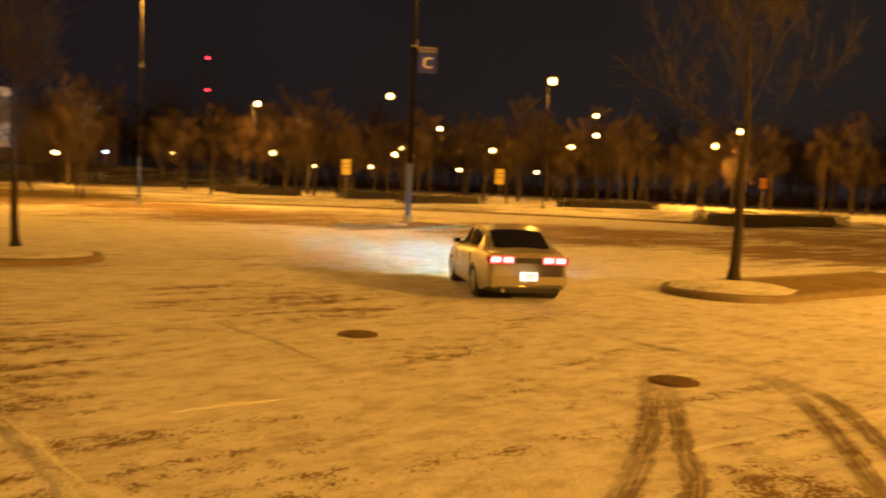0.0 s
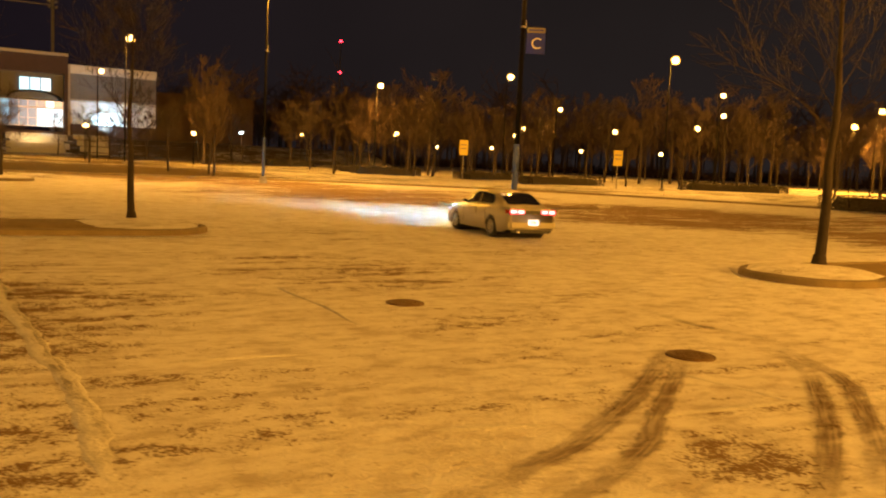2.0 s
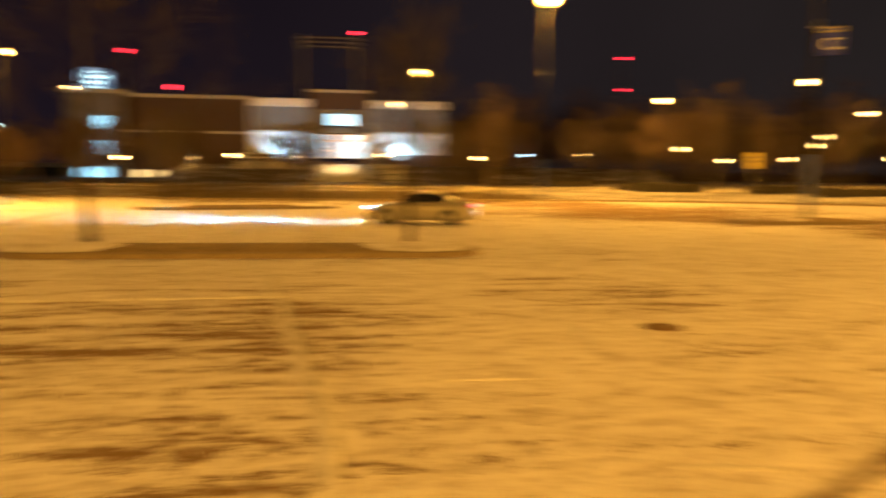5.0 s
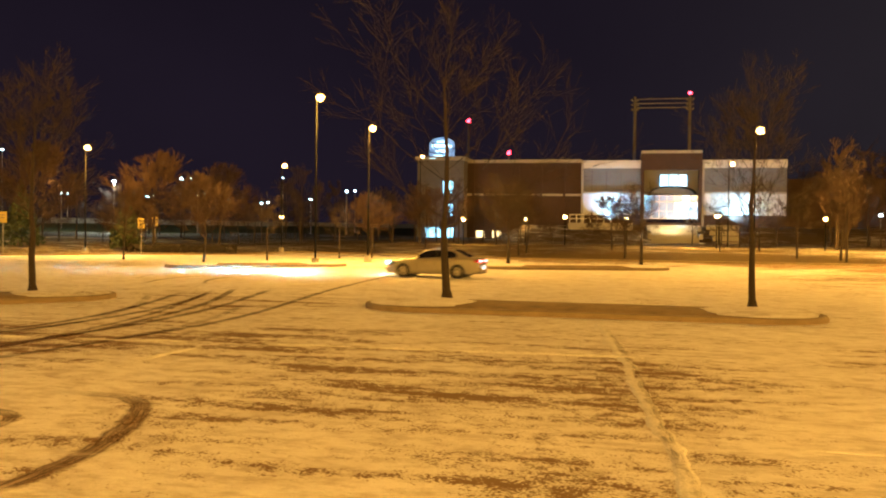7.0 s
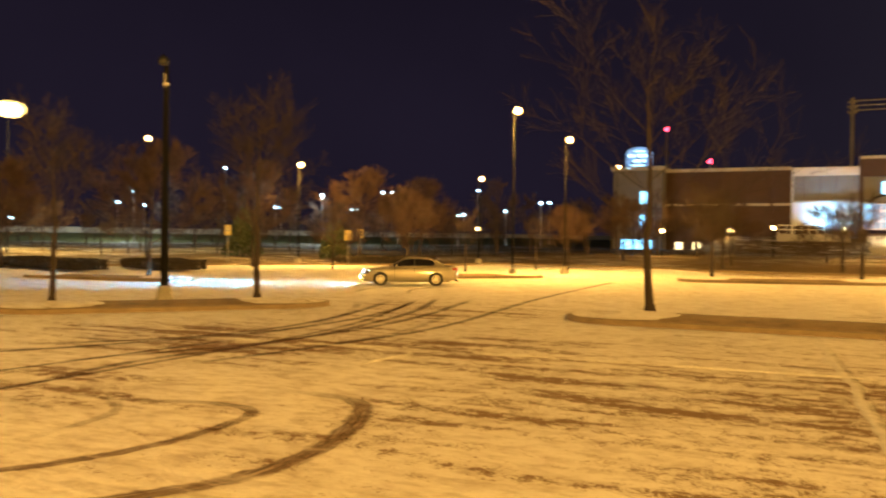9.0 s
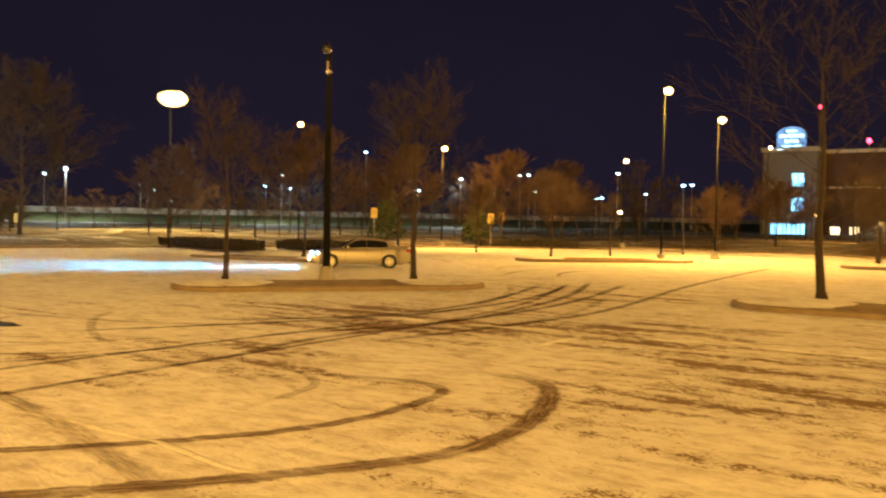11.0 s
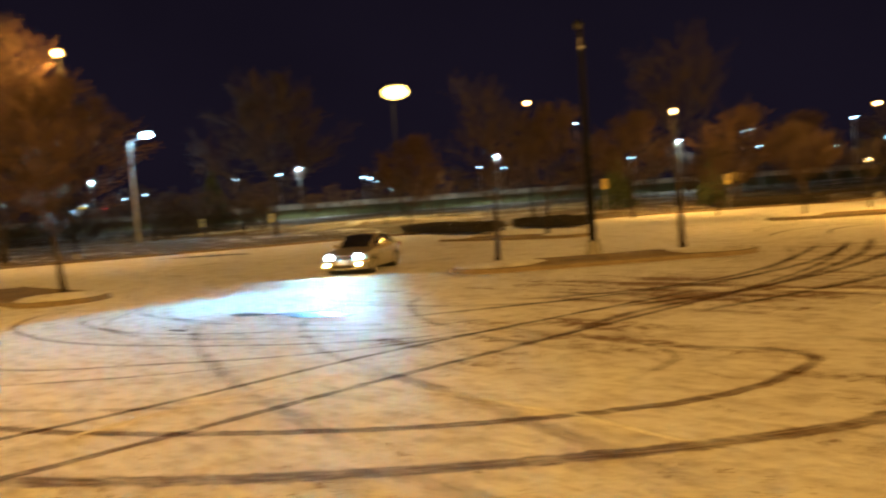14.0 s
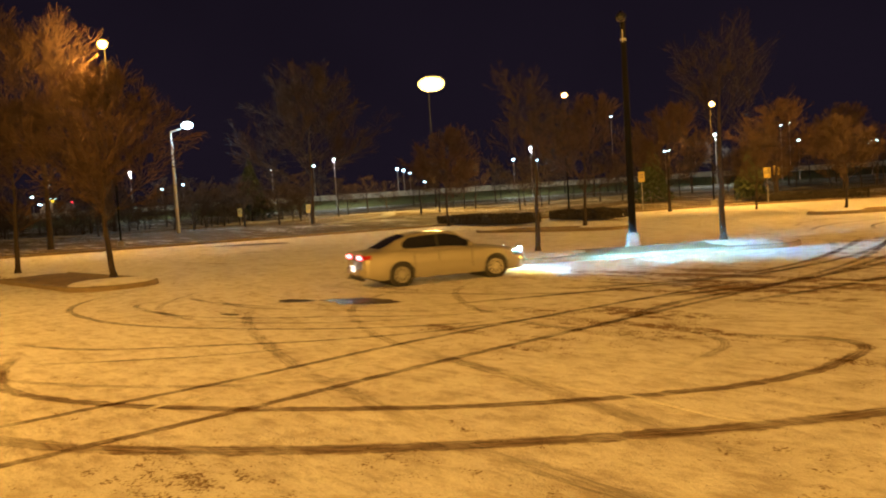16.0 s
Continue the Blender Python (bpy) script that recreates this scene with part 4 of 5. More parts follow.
def path_lamp(x, y, z, lens=LENS_Y, r=0.3):
    g = gz(x, y)
    top = empty("path_lamp", pose(x, y, g), "small post-top path lamp, lit", "lamp", "path lamps")
    h = max(z - g, 2.2)
    part("post", cyl(0.06, 0.045, h, (0, 0, h / 2), 8), POLE, top)
    # outer globe carries the glare halo, the bulb its white core
    globe = part("globe", ball(r, (0, 0, h), 0.9, 10), lens, top, "globe whose glow gives the lamp's glare halo", smooth=True)
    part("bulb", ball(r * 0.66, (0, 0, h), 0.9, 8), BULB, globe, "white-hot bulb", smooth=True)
    part("cap", cyl(r * 0.9, 0.04, 0.16, (0, 0, h + r * 0.95), 10), POLE, top)


for x, y, z in [(-53.3, 96.2, 4.6), (-42.4, 101.5, 4.4), (-30.0, 105.9, 4.9), (-18.4, 108.6, 5.6), (-13.2, 109.4, 4.2), (-6.2, 110.0, 4.4), (-3.2, 110.2, 6.1), (-2.3, 110.2, 7.0), (5.1, 110.1, 4.5),
                (9.2, 109.9, 7.1), (14.9, 109.3, 4.6), (19.0, 108.7, 7.9), (35.8, 104.4, 8.6)]:
    path_lamp(x, y, z, LENS_Y, 0.42 if z > 5.5 else 0.3)
for x, y, z in [(-78.6, 49.2, 3.6), (-66.5, 65.0, 3.6), (-61.5, 69.7, 3.7), (-58.3, 72.6, 4.0), (-53.0, 76.6, 3.9), (-45.2, 81.6, 4.2), (-35.8, 86.3, 4.0)]:
    path_lamp(x, y, z, LENS_Y, 0.27)


def road_lamp(x, y, z, r=0.4, arm=0.0, label="distant road lamp with white light", turn=0.0):
    g = gz(x, y)
    top = empty("road_lamp", pose(x, y, g, 0, 0, turn), label, "street lamp", "road lamps")
    h = z - g
    if arm:
        bend = [Vector((-arm + arm * math.sin(radians(90) * k / 6), 0, h - 0.5 + 0.6 * (1 - math.cos(radians(90) * k / 6)) ** 0.6)) for k in range(7)]
        bv, bf = [], []
        for a, b in zip([Vector((-arm, 0, h - 1.2))] + bend, bend):
            tube(bv, bf, a, b, 0.075, 0.07, 8)
        mesh_ob("arm", bv, bf, GALV, top, "curved steel arm", smooth=True)
        part("head", box(0.8, 0.36, 0.14, (0, 0, h + 0.12), 0.05), GALV, top)
        bm = cyl(0.17, 0.08, h - 0.8, (-arm, 0, (h - 0.8) / 2), 12)
    else:
        bm = cyl(0.11, 0.07, h, (0, 0, h / 2), 8)
    part("post", bm, GALV, top)
    part("lens", ball(r, (0, 0, h), 0.6, 10), LENS_W, top, "white glowing lens", smooth=True)


road_lamp(-71.4, -18.9, 9.6, 0.5, 1.35, "tall pale curved-arm street lamp with bluish light", 102)
lot_light(-71.2, -18.4, 8.9, 800, (0.45, 0.78, 1.0), 0.3)
for x, y, z in [(-151.4, 72.2, 11.6), (-159.2, 52.9, 8.3), (-153.9, 66.6, 8.1), (-150.1, 74.9, 8.5), (-144.4, 85.4, 7.2), (-142.3, 88.8, 12.2), (-139.4, 93.4, 8.2), (-135.5, 99.1, 9.9), (-104.1, 96.0, 6.2), (-58.2, 158.2, 5.7), (-47.5, 131.7, 5.4)]:
    road_lamp(x, y, z, 0.34)
for x, y, z in [(-187.0, -25.0, 10.3), (-187.8, -16.0, 10.7), (-188.3, 2.3, 9.0), (-188.2, 3.6, 8.6), (-188.2, 5.0, 7.9), (-188.0, 8.2, 5.8), (-185.9, 27.9, 9.4), (-185.0, 33.0, 8.9), (-181.3, 49.0, 17.3),
                (-177.8, 60.3, 9.0), (-168.4, 82.5, 12.8), (-171.7, 75.6, 8.9), (-160.7, 96.5, 8.0), (-150.1, 112.0, 10.9), (-185.0, -74.7, 7.5), (-186.0, -72.1, 7.9), (-192.6, -49.9, 7.8), (-193.6, -45.5, 8.5)]:
    road_lamp(x, y, z, 0.34)


# ---------------------------------------------------------------- signs
def letter_sign(x, y, z, turn):
    """The blue lot sign with its letter, on the pole."""
    top = empty("lot_sign", pose(x, y, z, 0, 0, turn), "blue parking-lot sign with white letter C on a lamp post", "sign")
    part("board", box(0.95, 0.05, 1.05, (0, 0, 0), 0.015), BLUE, top, "blue panel")
    part("header", box(0.95, 0.05, 0.26, (0, 0, 0.67), 0.012), BASE, top, "pale header strip")
    part("writing_bar", box(0.72, 0.012, 0.07, (0, -0.031, 0.67)), BLUE, top, "dark bar of small writing")
    part("bracket", box(0.5, 0.06, 0.06, (-0.62, 0.02, 0.3)), POLE, top)
    data = bpy.data.curves.new("letter", "FONT")
    data.body, data.size, data.extrude, data.align_x, data.align_y = "C", 0.80, 0.008, "CENTER", "CENTER"
    t = new("letter", data)
    t.matrix_basis = pose(0.02, -0.036, -0.03, 90, 0, 0)
    t.data.materials.append(WHITE)
    t.parent = top


letter_sign(0.32, 45.2, 8.55, 2)


def road_sign(x, y, z, w, h, mat, label, turn):
    g = gz(x, y)
    top = empty("road_sign", pose(x, y, g, 0, 0, turn), label, "sign", "road signs")
    part("post", cyl(0.04, 0.04, z - g + h / 2, (0, 0.05, (z - g + h / 2) / 2), 8), GALV, top)
    part("panel", box(w, 0.03, h, (0, 0, z - g), 0.01), mat, top)
    bm = box(w * 0.7, 0.01, h * 0.08, (0, -0.021, z - g + h * 0.2))
    box(w * 0.6, 0.01, h * 0.08, (0, -0.021, z - g - h * 0.05), bm=bm)
    part("writing_bar", bm, BASE, top, "bars of small writing")


for x, y, z in [(-6.7, 79.9, 3.7), (7.5, 79.9, 3.4)]:
    road_sign(x, y, z, 0.8, 1.4, YELLOW, "pale yellow banner sign on a post", 0)
road_sign(30.1, 74.6, 3.7, 0.62, 0.9, ORANGE, "small orange sign on a post at the lot's edge", 10)
for x, y, z in [(-61.3, 26.2, 2.6), (-64.5, 17.4, 2.9), (-68.8, 30.6, 2.8), (-80.0, -10.0, 2.0), (-84.0, -17.0, 2.0)]:
    road_sign(x, y, z, 0.5, 0.8, YELLOW, "small pale sign on a post at the lot's edge", 65)


def footpath(pts, width):
    """A trodden, snowy path over the verge, with a low edging on both sides."""
    bpy.context.view_layer.update()
    sheet = scene.objects["verge"]
    line = spline(pts, 1.5)
    v, f = [], []
    for i, q in enumerate(line):
        d = (line[min(i + 1, len(line) - 1)] - line[max(i - 1, 0)]).normalized()
        side = Vector((-d.y, d.x, 0))
        for o, lift in ((-0.55, -0.1), (-0.5, 0.07), (-0.2, 0.1), (0.2, 0.1), (0.5, 0.07), (0.55, -0.1)):
            p = q + side * width * o
            hit, place, _, _ = sheet.ray_cast((p.x, p.y, 60), (0, 0, -1))
            v.append((p.x, p.y, (place.z if hit else gz(p.x, p.y)) + lift))
    for i in range(len(line) - 1):
        for k in range(5):
            f.append((i * 6 + k, i * 6 + k + 1, i * 6 + 7 + k, i * 6 + 6 + k))
    tagged(mesh_ob("footpath", v, f, PATH_SNOW, smooth=True), "pale trodden footpath through the rough grass", "path", "", "structure")


footpath([(-78.0, -46.0), (-86.0, -30.0), (-93.0, -16.0), (-97.0, -5.0), (-99.6, 4.0), (-103.0, 15.6), (-102.0, 30.0), (-92.0, 46.0)], 2.4)
footpath([(-70.0, -8.5), (-80.3, -4.5), (-84.0, -2.6), (-97.0, -2.0)], 1.4)


def board_fence(x, y, turn, count):
    """A slatted board fence at the back of the lot."""
    top = empty("board_fence", pose(x, y, gz(x, y) + 0.1, 0, 0, turn), "weathered slatted board fence lit yellow at the lot's edge", "fence")
    plank = None
    for k in range(count):
        if k % 6 == 0:
            part("fence_post", box(0.12, 0.12, 2.1, (k * 0.3, 0.08, 1.05), 0.01), PLANK, top)
        if plank is None:
            plank = part("board", box(0.22, 0.03, 1.9, (0, 0, 1.0), 0.006), PLANK, top)
            continue
        ob = new("board", plank.data)
        ob.parent, ob.location = top, (k * 0.3, 0, 0.05 * math.sin(k * 1.7))
    for z in (0.5, 1.6):
        part("rail", box(count * 0.3, 0.05, 0.09, (count * 0.15 - 0.15, 0.045, z)), PLANK, top)


board_fence(44.6, 80.0, -14, 46)


# ---------------------------------------------------------------- the highway bank beyond the lot
def bank():
    v, f, n = [], [], 60
    for k in range(n + 1):
        y = -150 + 300 * k / n
        bend = 0.0016 * (y - 10) ** 2 * 0.35
        for dx, z in ((30, 0.9), (14, 2.4), (8, 3.0), (-8, 3.1), (-40, 1.0)):
            v.append((-178 + dx + bend, y, z + 0.4 * noise.noise((y * 0.04, dx * 0.1, 2))))
    for k in range(n):
        for i in range(4):
            f.append((k * 5 + i, k * 5 + i + 1, k * 5 + 6 + i, k * 5 + 5 + i))
    tagged(mesh_ob("highway_bank", v, f, FIELD, smooth=True), "low olive-brown grass bank below the road", "bank", kind="structure")
    rail = empty("road_barrier", pose(0, 0, 0), "long pale concrete barrier along the distant road", "barrier")
    v, f = [], []
    for k in range(n + 1):
        y = -150 + 300 * k / n
        x = -178 + 9 + 0.00056 * (y - 10) ** 2
        for z, o in ((2.9, 0), (3.95, 0.12), (3.95, 0.3), (2.9, 0.4)):
            v.append((x + o, y, z))
    for k in range(n):
        for i in range(4):
            f.append((k * 4 + i, k * 4 + (i + 1) % 4, k * 4 + 4 + (i + 1) % 4, k * 4 + 4 + i))
    mesh_ob("wall", v, f, BARRIER, rail)
    for k in range(0, n + 1, 2):
        y = -150 + 300 * k / n
        part("wall_joint", box(0.06, 0.12, 1.1, (-178 + 9.0 + 0.00056 * (y - 10) ** 2, y, 3.45)), GALV, rail, "dark joint")


bank()
# extra road lamps, added only to light the bank and fields
for x, y in ((-150.0, -10.0), (-150.0, 25.0), (-140.0, 55.0), (-150, -45)):
    lot_light(x, y, 9.5, 2600, (0.75, 0.9, 0.85), 0.4)
    road_lamp(x - 0.1, y, 9.95, 0.3)


# ---------------------------------------------------------------- the stadium
SIGN = material("lit_sign_board", (0.2, 0.3, 0.4), 0.4, vary=0, emit=(0.10, 0.42, 1.0), power=0.14)
TOWER = material("tower_wall", (0.09, 0.085, 0.085), 0.8, vary=0.2, scale=0.8)


def stadium():
    top = empty("stadium", pose(-81.9, 105.0, 1.0, 0, 0, AXIS), "brown brick stadium with floodlit pale bays and glass entrance", "building")

    def wall(u0, u1, z0, z1, mat, name="wall", out=0.0, deep=3.0, label=""):
        return part(name, box(u1 - u0, deep, z1 - z0, ((u0 + u1) / 2, deep / 2 - out, (z0 + z1) / 2), 0.03), mat, top, label)

    wall(-18, 0, 0, 12.2, BRICK, deep=14)
    wall(30.1, 46, 0, 9.6, BRICK, deep=10, out=-4)
    wall(-18, 46, -1.2, 0.0, BRICK, "plinth", 0.2, 14.4)
    wall(-18, 0, 12.2, 12.7, COPING, "coping", 0.25)
    wall(30.1, 46, 9.6, 9.9, BRICK, "coping", -3.8)
    wall(-18, 0, 7.0, 7.35, COPING, "string_course", 0.12, 0.4)
    for k in range(5):
        wall(-17.2 + 3.6 * k, -16.8 + 3.6 * k, 0, 12.2, BRICK, "pier", 0.25, 0.5)
    # floodlit bays on both sides of the entrance
    for u0, u1 in ((0.0, 9.0), (18.0, 30.1)):
        wall(u0, u1, 0, 4.2, BRICK, deep=12)
        wall(u0, u1, 4.2, 7.4, PANEL, "pale_wall", 0.05, 11.9, "pale floodlit wall")
        wall(u0, u1, 7.4, 7.7, COPING, "string_course", 0.3, 1.0)
        wall(u0, u1, 7.7, 11.3, GREY, "grey_wall", 0.03, 11.9, "grey panelled wall")
        wall(u0, u1, 11.3, 12.5, PANEL, "parapet", 0.35, 11.5, "pale parapet")
        wall(u0, u0 + 0.35, 2.5, 12.5, COPING, "downpipe", 0.4, 0.4)
        for k in range(4):
            wall(u0 + 1.6 + 2.2 * k, u0 + 1.66 + 2.2 * k, 7.7, 11.3, BRICK, "panel_joint", 0.06, 0.1)
    # entrance tower
    wall(9.0, 18.0, 0, 3.0, BRICK, deep=12, out=0.8)
    wall(9.0, 9.5, 3.0, 13.5, BRICK, deep=12, out=0.8)
    wall(17.5, 18.0, 3.0, 13.5, BRICK, deep=12, out=0.8)
    wall(9.5, 17.5, 11.0, 13.5, BRICK, deep=12, out=0.8)
    wall(9.5, 17.5, 7.4, 11.0, GREY, deep=10, out=-0.4)
    wall(9.0, 18.0, 13.5, 13.9, COPING, "coping", 1.0, 12)
    glass = wall(9.5, 17.5, 3.55, 7.25, GALV, "entrance_frame", -0.3, 0.2, "steel entrance glazing frame")
    for k in range(7):
        for z0, z1 in ((3.65, 4.7), (4.78, 6.1), (6.3, 7.15)):
            lit = GLOW if (k > 3 and z0 < 6) or (k in (0, 5) and z0 > 4) else DIM
            part("pane", box(1.06, 0.06, z1 - z0, (9.55 + 7.9 * (k + 0.5) / 7, 0.24, (z0 + z1) / 2)), lit, glass, "bluish lit pane")
    for k in range(8):
        part("mullion", box(0.10, 0.14, 3.6, (9.55 + 7.9 * k / 7, 0.05, 5.4)), GALV, glass)
    part("transom", box(8.0, 0.14, 0.10, (13.5, 0.05, 6.2)), GALV, glass)
    upper = wall(11.8, 15.9, 8.6, 10.3, GLOW, "upper_window", -0.2, 0.2, "lit upper window")
    for k in range(4):
        part("mullion", box(0.12, 0.14, 1.7, (11.8 + 4.1 * k / 3, -0.05, 9.45)), POLE, upper)
    v, f = [], []
    for k in range(17):
        w = math.pi * k / 16
        for rr, yy in ((3.5, -1.6), (3.2, -1.6), (3.2, 0.3), (3.5, 0.3)):
            v.append((13.7 + rr * math.cos(w), yy, 7.3 + rr * 0.35 * math.sin(w)))
    for k in range(16):
        for i in range(4):
            f.append((k * 4 + i, k * 4 + (i + 1) % 4, k * 4 + 4 + (i + 1) % 4, k * 4 + 4 + i))
    mesh_ob("entrance_canopy", v, f, POLE, top, "dark arched canopy")
    for k in range(10):
        part("step", box(6.5, 0.95, 0.33, (13.7, -4.6 - 0.9 * k, 2.42 - 0.33 * k), 0.02), COPING, top, "pale broad step")
    for u in (10.2, 17.2):
        for k in range(3):
            part("cheek_wall", box(0.5, 3.2, 0.8, (u, -5.8 - 3.2 * k, 2.1 - 1.17 * k), 0.04), COPING, top)
    # corner tower with the lit sign
    wall(-25.5, -18, -1, 12.4, TOWER, deep=9, out=3)
    wall(-25.8, -17.7, 12.4, 13.0, COPING, "coping", 3.3, 9.6, "pale cornice")
    for z in (4.6, 8.2):
        w = part("tower_window", box(1.6, 0.2, 1.9, (-20.5, -3.0, z), 0.02), GLOW, top, "lit tower window")
        part("mullion", box(0.1, 0.14, 1.9, (-20.5, -3.12, z)), POLE, w)
    door = part("lit_doorway", box(4.6, 0.2, 2.4, (-21.8, -3.0, 0.6), 0.02), GLOW, top, "lit ground-floor doorway")
    for k in range(4):
        part("mullion", box(0.14, 0.16, 2.4, (-23.6 + 1.2 * k, -3.14, 0.6)), POLE, door)
    for k in range(2):
        part("warm_window", box(1.3, 0.2, 1.1, (-15.8 + 2.6 * k, -0.02, 0.9), 0.02), GLOW_O, top, "warm lit ground-floor window")
    # rail of the ramp
    bm = box(9, 0.08, 0.08, (3.2, -6, 4.0))
    box(9, 0.08, 0.08, (3.2, -6, 3.4), bm=bm)
    for k in range(10):
        box(0.08, 0.08, 1.3, (-1.3 + k, -6, 3.4), bm=bm)
    part("ramp_rail", bm, WHITE, top, "white ramp railing")
    part("ramp", box(9.4, 2.0, 1.4, (3.2, -5.2, 2.1), 0.03), COPING, top)
    for k in range(4):
        part("planter_wall", box(3.0 + 0.5 * k, 0.5, 0.7, (20.5, -12.5 + 2.2 * k, -0.1 + 0.8 * k), 0.04), COPING, top)


stadium()


def berm():
    """The grassy slope on which the stadium stands."""
    v, f, n = [], [], 60
    a = radians(AXIS)
    for k in range(n + 1):
        u = -16 + 86 * k / n
        e = min(1.0, k / 5, (n - k) / 5)
        for nn, z in ((-14.5, -1.3), (-11, 0.05), (-8, 1.15), (-5, 2.25), (0.3, 2.45)):
            z = 1.0 + z * e - 1.3 * (1 - e) + 0.12 * noise.noise((u * 0.4, nn * 0.4, 3))
            v.append((-81.9 + u * math.cos(a) - nn * math.sin(a), 105 + u * math.sin(a) + nn * math.cos(a), z))
    for k in range(n):
        for i in range(4):
            f.append((k * 5 + i, k * 5 + i + 1, k * 5 + 6 + i, k * 5 + 5 + i))
    tagged(mesh_ob("grass_bank", v, f, VERGE, smooth=True), "brown winter grass bank below the stadium", "bank", kind="structure")


berm()


def stadium_sign():
    top = empty("stadium_sign", pose(-97.7, 90.0, 13.6, 0, 0, 38), "arched bluish-white illuminated stadium sign on the corner tower", "sign")
    v, f = [], []
    n = 20
    for yy in (-0.15, 0.15):
        v += [(-2.0, yy, 0), (2.0, yy, 0)]
        for k in range(n + 1):
            w = math.pi * k / n
            v.append((2.0 * math.cos(w), yy, 2.3 + 1.1 * math.sin(w)))
    m = n + 3
    f.append(tuple(range(m)))
    f.append(tuple(range(2 * m - 1, m - 1, -1)))
    for k in range(m):
        f.append((k, (k + 1) % m, m + (k + 1) % m, m + k))
    mesh_ob("sign_board", v, f, SIGN, top, "pale blue glowing board")
    # lowest row is no writing: its glow stands in for the lit cornice
    for z, w, h, mat in ((2.75, 1.6, 0.22, GLOW_W), (2.05, 3.3, 0.42, GLOW_W), (1.25, 1.9, 0.4, GLOW_W), (0.55, 2.6, 0.16, GLOW_W), (0.08, 3.9, 0.10, GLOW_W)):
        count = max(3, int(w / 0.34))
        for k in range(count):
            u = -w / 2 + w * (k + 0.5) / count
            part("writing_bar", box(w / count * 0.55, 0.06, h, (u, -0.19, z), 0.01), mat, top, "glowing bar of writing, the lowest row standing for lit cornice")


stadium_sign()


def light_tower():
    top = empty("light_tower", pose(-80.3, 124.4, 1.0, 0, 0, AXIS), "steel stadium light gantry with red beacon", "light tower")
    for u in (-4.5, 4.5):
        part("mast", cyl(0.32, 0.24, 24.6, (u, 0, 12.3), 12), MAST, top)
        for k in range(3):
            bm = box(1.2, 0.12, 0.12, (u, 0, 22.2 + 0.8 * k))
            for s in (-0.5, 0.5):
                cyl(0.16, 0.2, 0.3, (u + s, -0.15, 22.35 + 0.8 * k), 8, "Y", bm=bm)
            part("lamp_bar", bm, MAST, top, "unlit floodlights")
    for k in range(3):
        part("crossbar", box(9.0, 0.16, 0.18, (0, 0, 22.6 + 0.75 * k)), MAST, top)
    part("beacon", ball(0.36, (4.5, 0, 25.0), 0.8, 10), RED, top, "glowing red beacon", smooth=True)


light_tower()


def beacon_mast(x, y, z, more=()):
    top = empty("beacon_mast", pose(x, y, gz(x, y)), "thin distant mast with red warning lights", "mast", "beacon masts")
    h = z - gz(x, y)
    part("mast", cyl(0.3, 0.15, h, (0, 0, h / 2), 8), MAST, top)
    for q in (z, *more):
        part("beacon", ball(0.5, (0, 0, q - gz(x, y)), 0.7, 10), RED, top, "glowing red beacon", smooth=True)


beacon_mast(-62.3, 251.6, 36.5, (27.4,))
beacon_mast(-184.9, 180.3, 36.1)
beacon_mast(-176.2, 188.9, 26.6)
beacon_mast(-141.7, 138.2, 27.9)
beacon_mast(-135.0, 144.9, 20.5)


def flood(u, n, z, watts, color, tilt):
    """A floodlight on the ground before the stadium's wall."""
    a = radians(AXIS)
    x, y = -81.9 + u * math.cos(a) - n * math.sin(a), 105 + u * math.sin(a) + n * math.cos(a)
    data = bpy.data.lights.new("wall_flood", "AREA")
    data.energy, data.color, data.size, data.shape = watts, color, 1.6, "DISK"
    ob = new("wall_flood", data)
    ob.matrix_world = look((x, y, 1.0 + z), (x - tilt * -math.sin(a), y + tilt * math.cos(a), 1.0 + 6.5))


flood(4.4, -1.1, 3.5, 560, (0.30, 0.68, 1.0), 1.2)
flood(22.6, -1.1, 3.5, 420, (0.30, 0.68, 1.0), 1.2)
flood(13.7, -5.5, 3.4, 120, (0.3, 0.72, 1.0), 5.5)
flood(-21.5, -9.5, 2.4, 80, (0.35, 0.7, 1.0), 6.5)
lot_light(-66.4, 105.5, 4.0, 380, (1.0, 0.72, 0.35), 0.25)
lot_light(-86.0, 96.0, 4.0, 220, (1.0, 0.6, 0.2), 0.25)


# ---------------------------------------------------------------- the car
PAINT = material("champagne_silver_paint", (0.27, 0.25, 0.205), 0.4, 0.3, vary=0.05, scale=2, spec=0.6)
PAINT.node_tree.nodes["Principled BSDF"].inputs["Coat Weight"].default_value = 0.7
PAINT.node_tree.nodes["Principled BSDF"].inputs["Coat Roughness"].default_value = 0.07
CHROME = material("chrome_strip", (0.62, 0.60, 0.55), 0.18, 1.0, vary=0.05)
TRIM = material("black_trim", (0.012, 0.012, 0.013), 0.5, vary=0.1)
RUBBER = material("tyre_rubber", (0.018, 0.018, 0.018), 0.8, vary=0.3, scale=12)
ALLOY = material("alloy_wheel", (0.36, 0.35, 0.32), 0.4, 0.7, vary=0.15, scale=8)
TINT = material("tinted_car_glass", (0.012, 0.012, 0.014), 0.06, vary=0.1, spec=0.8)
TAIL = material("lit_tail_lamp", (0.5, 0.02, 0.02), 0.25, vary=0, emit=(1.0, 0.05, 0.07), power=1.3)
TAIL_HOT = material("lit_brake_bulb", (0.8, 0.3, 0.3), 0.25, vary=0, emit=(1.0, 0.34, 0.38), power=1.5)
TAIL_RIM = material("red_lens", (0.30, 0.012, 0.012), 0.2, vary=0.1)
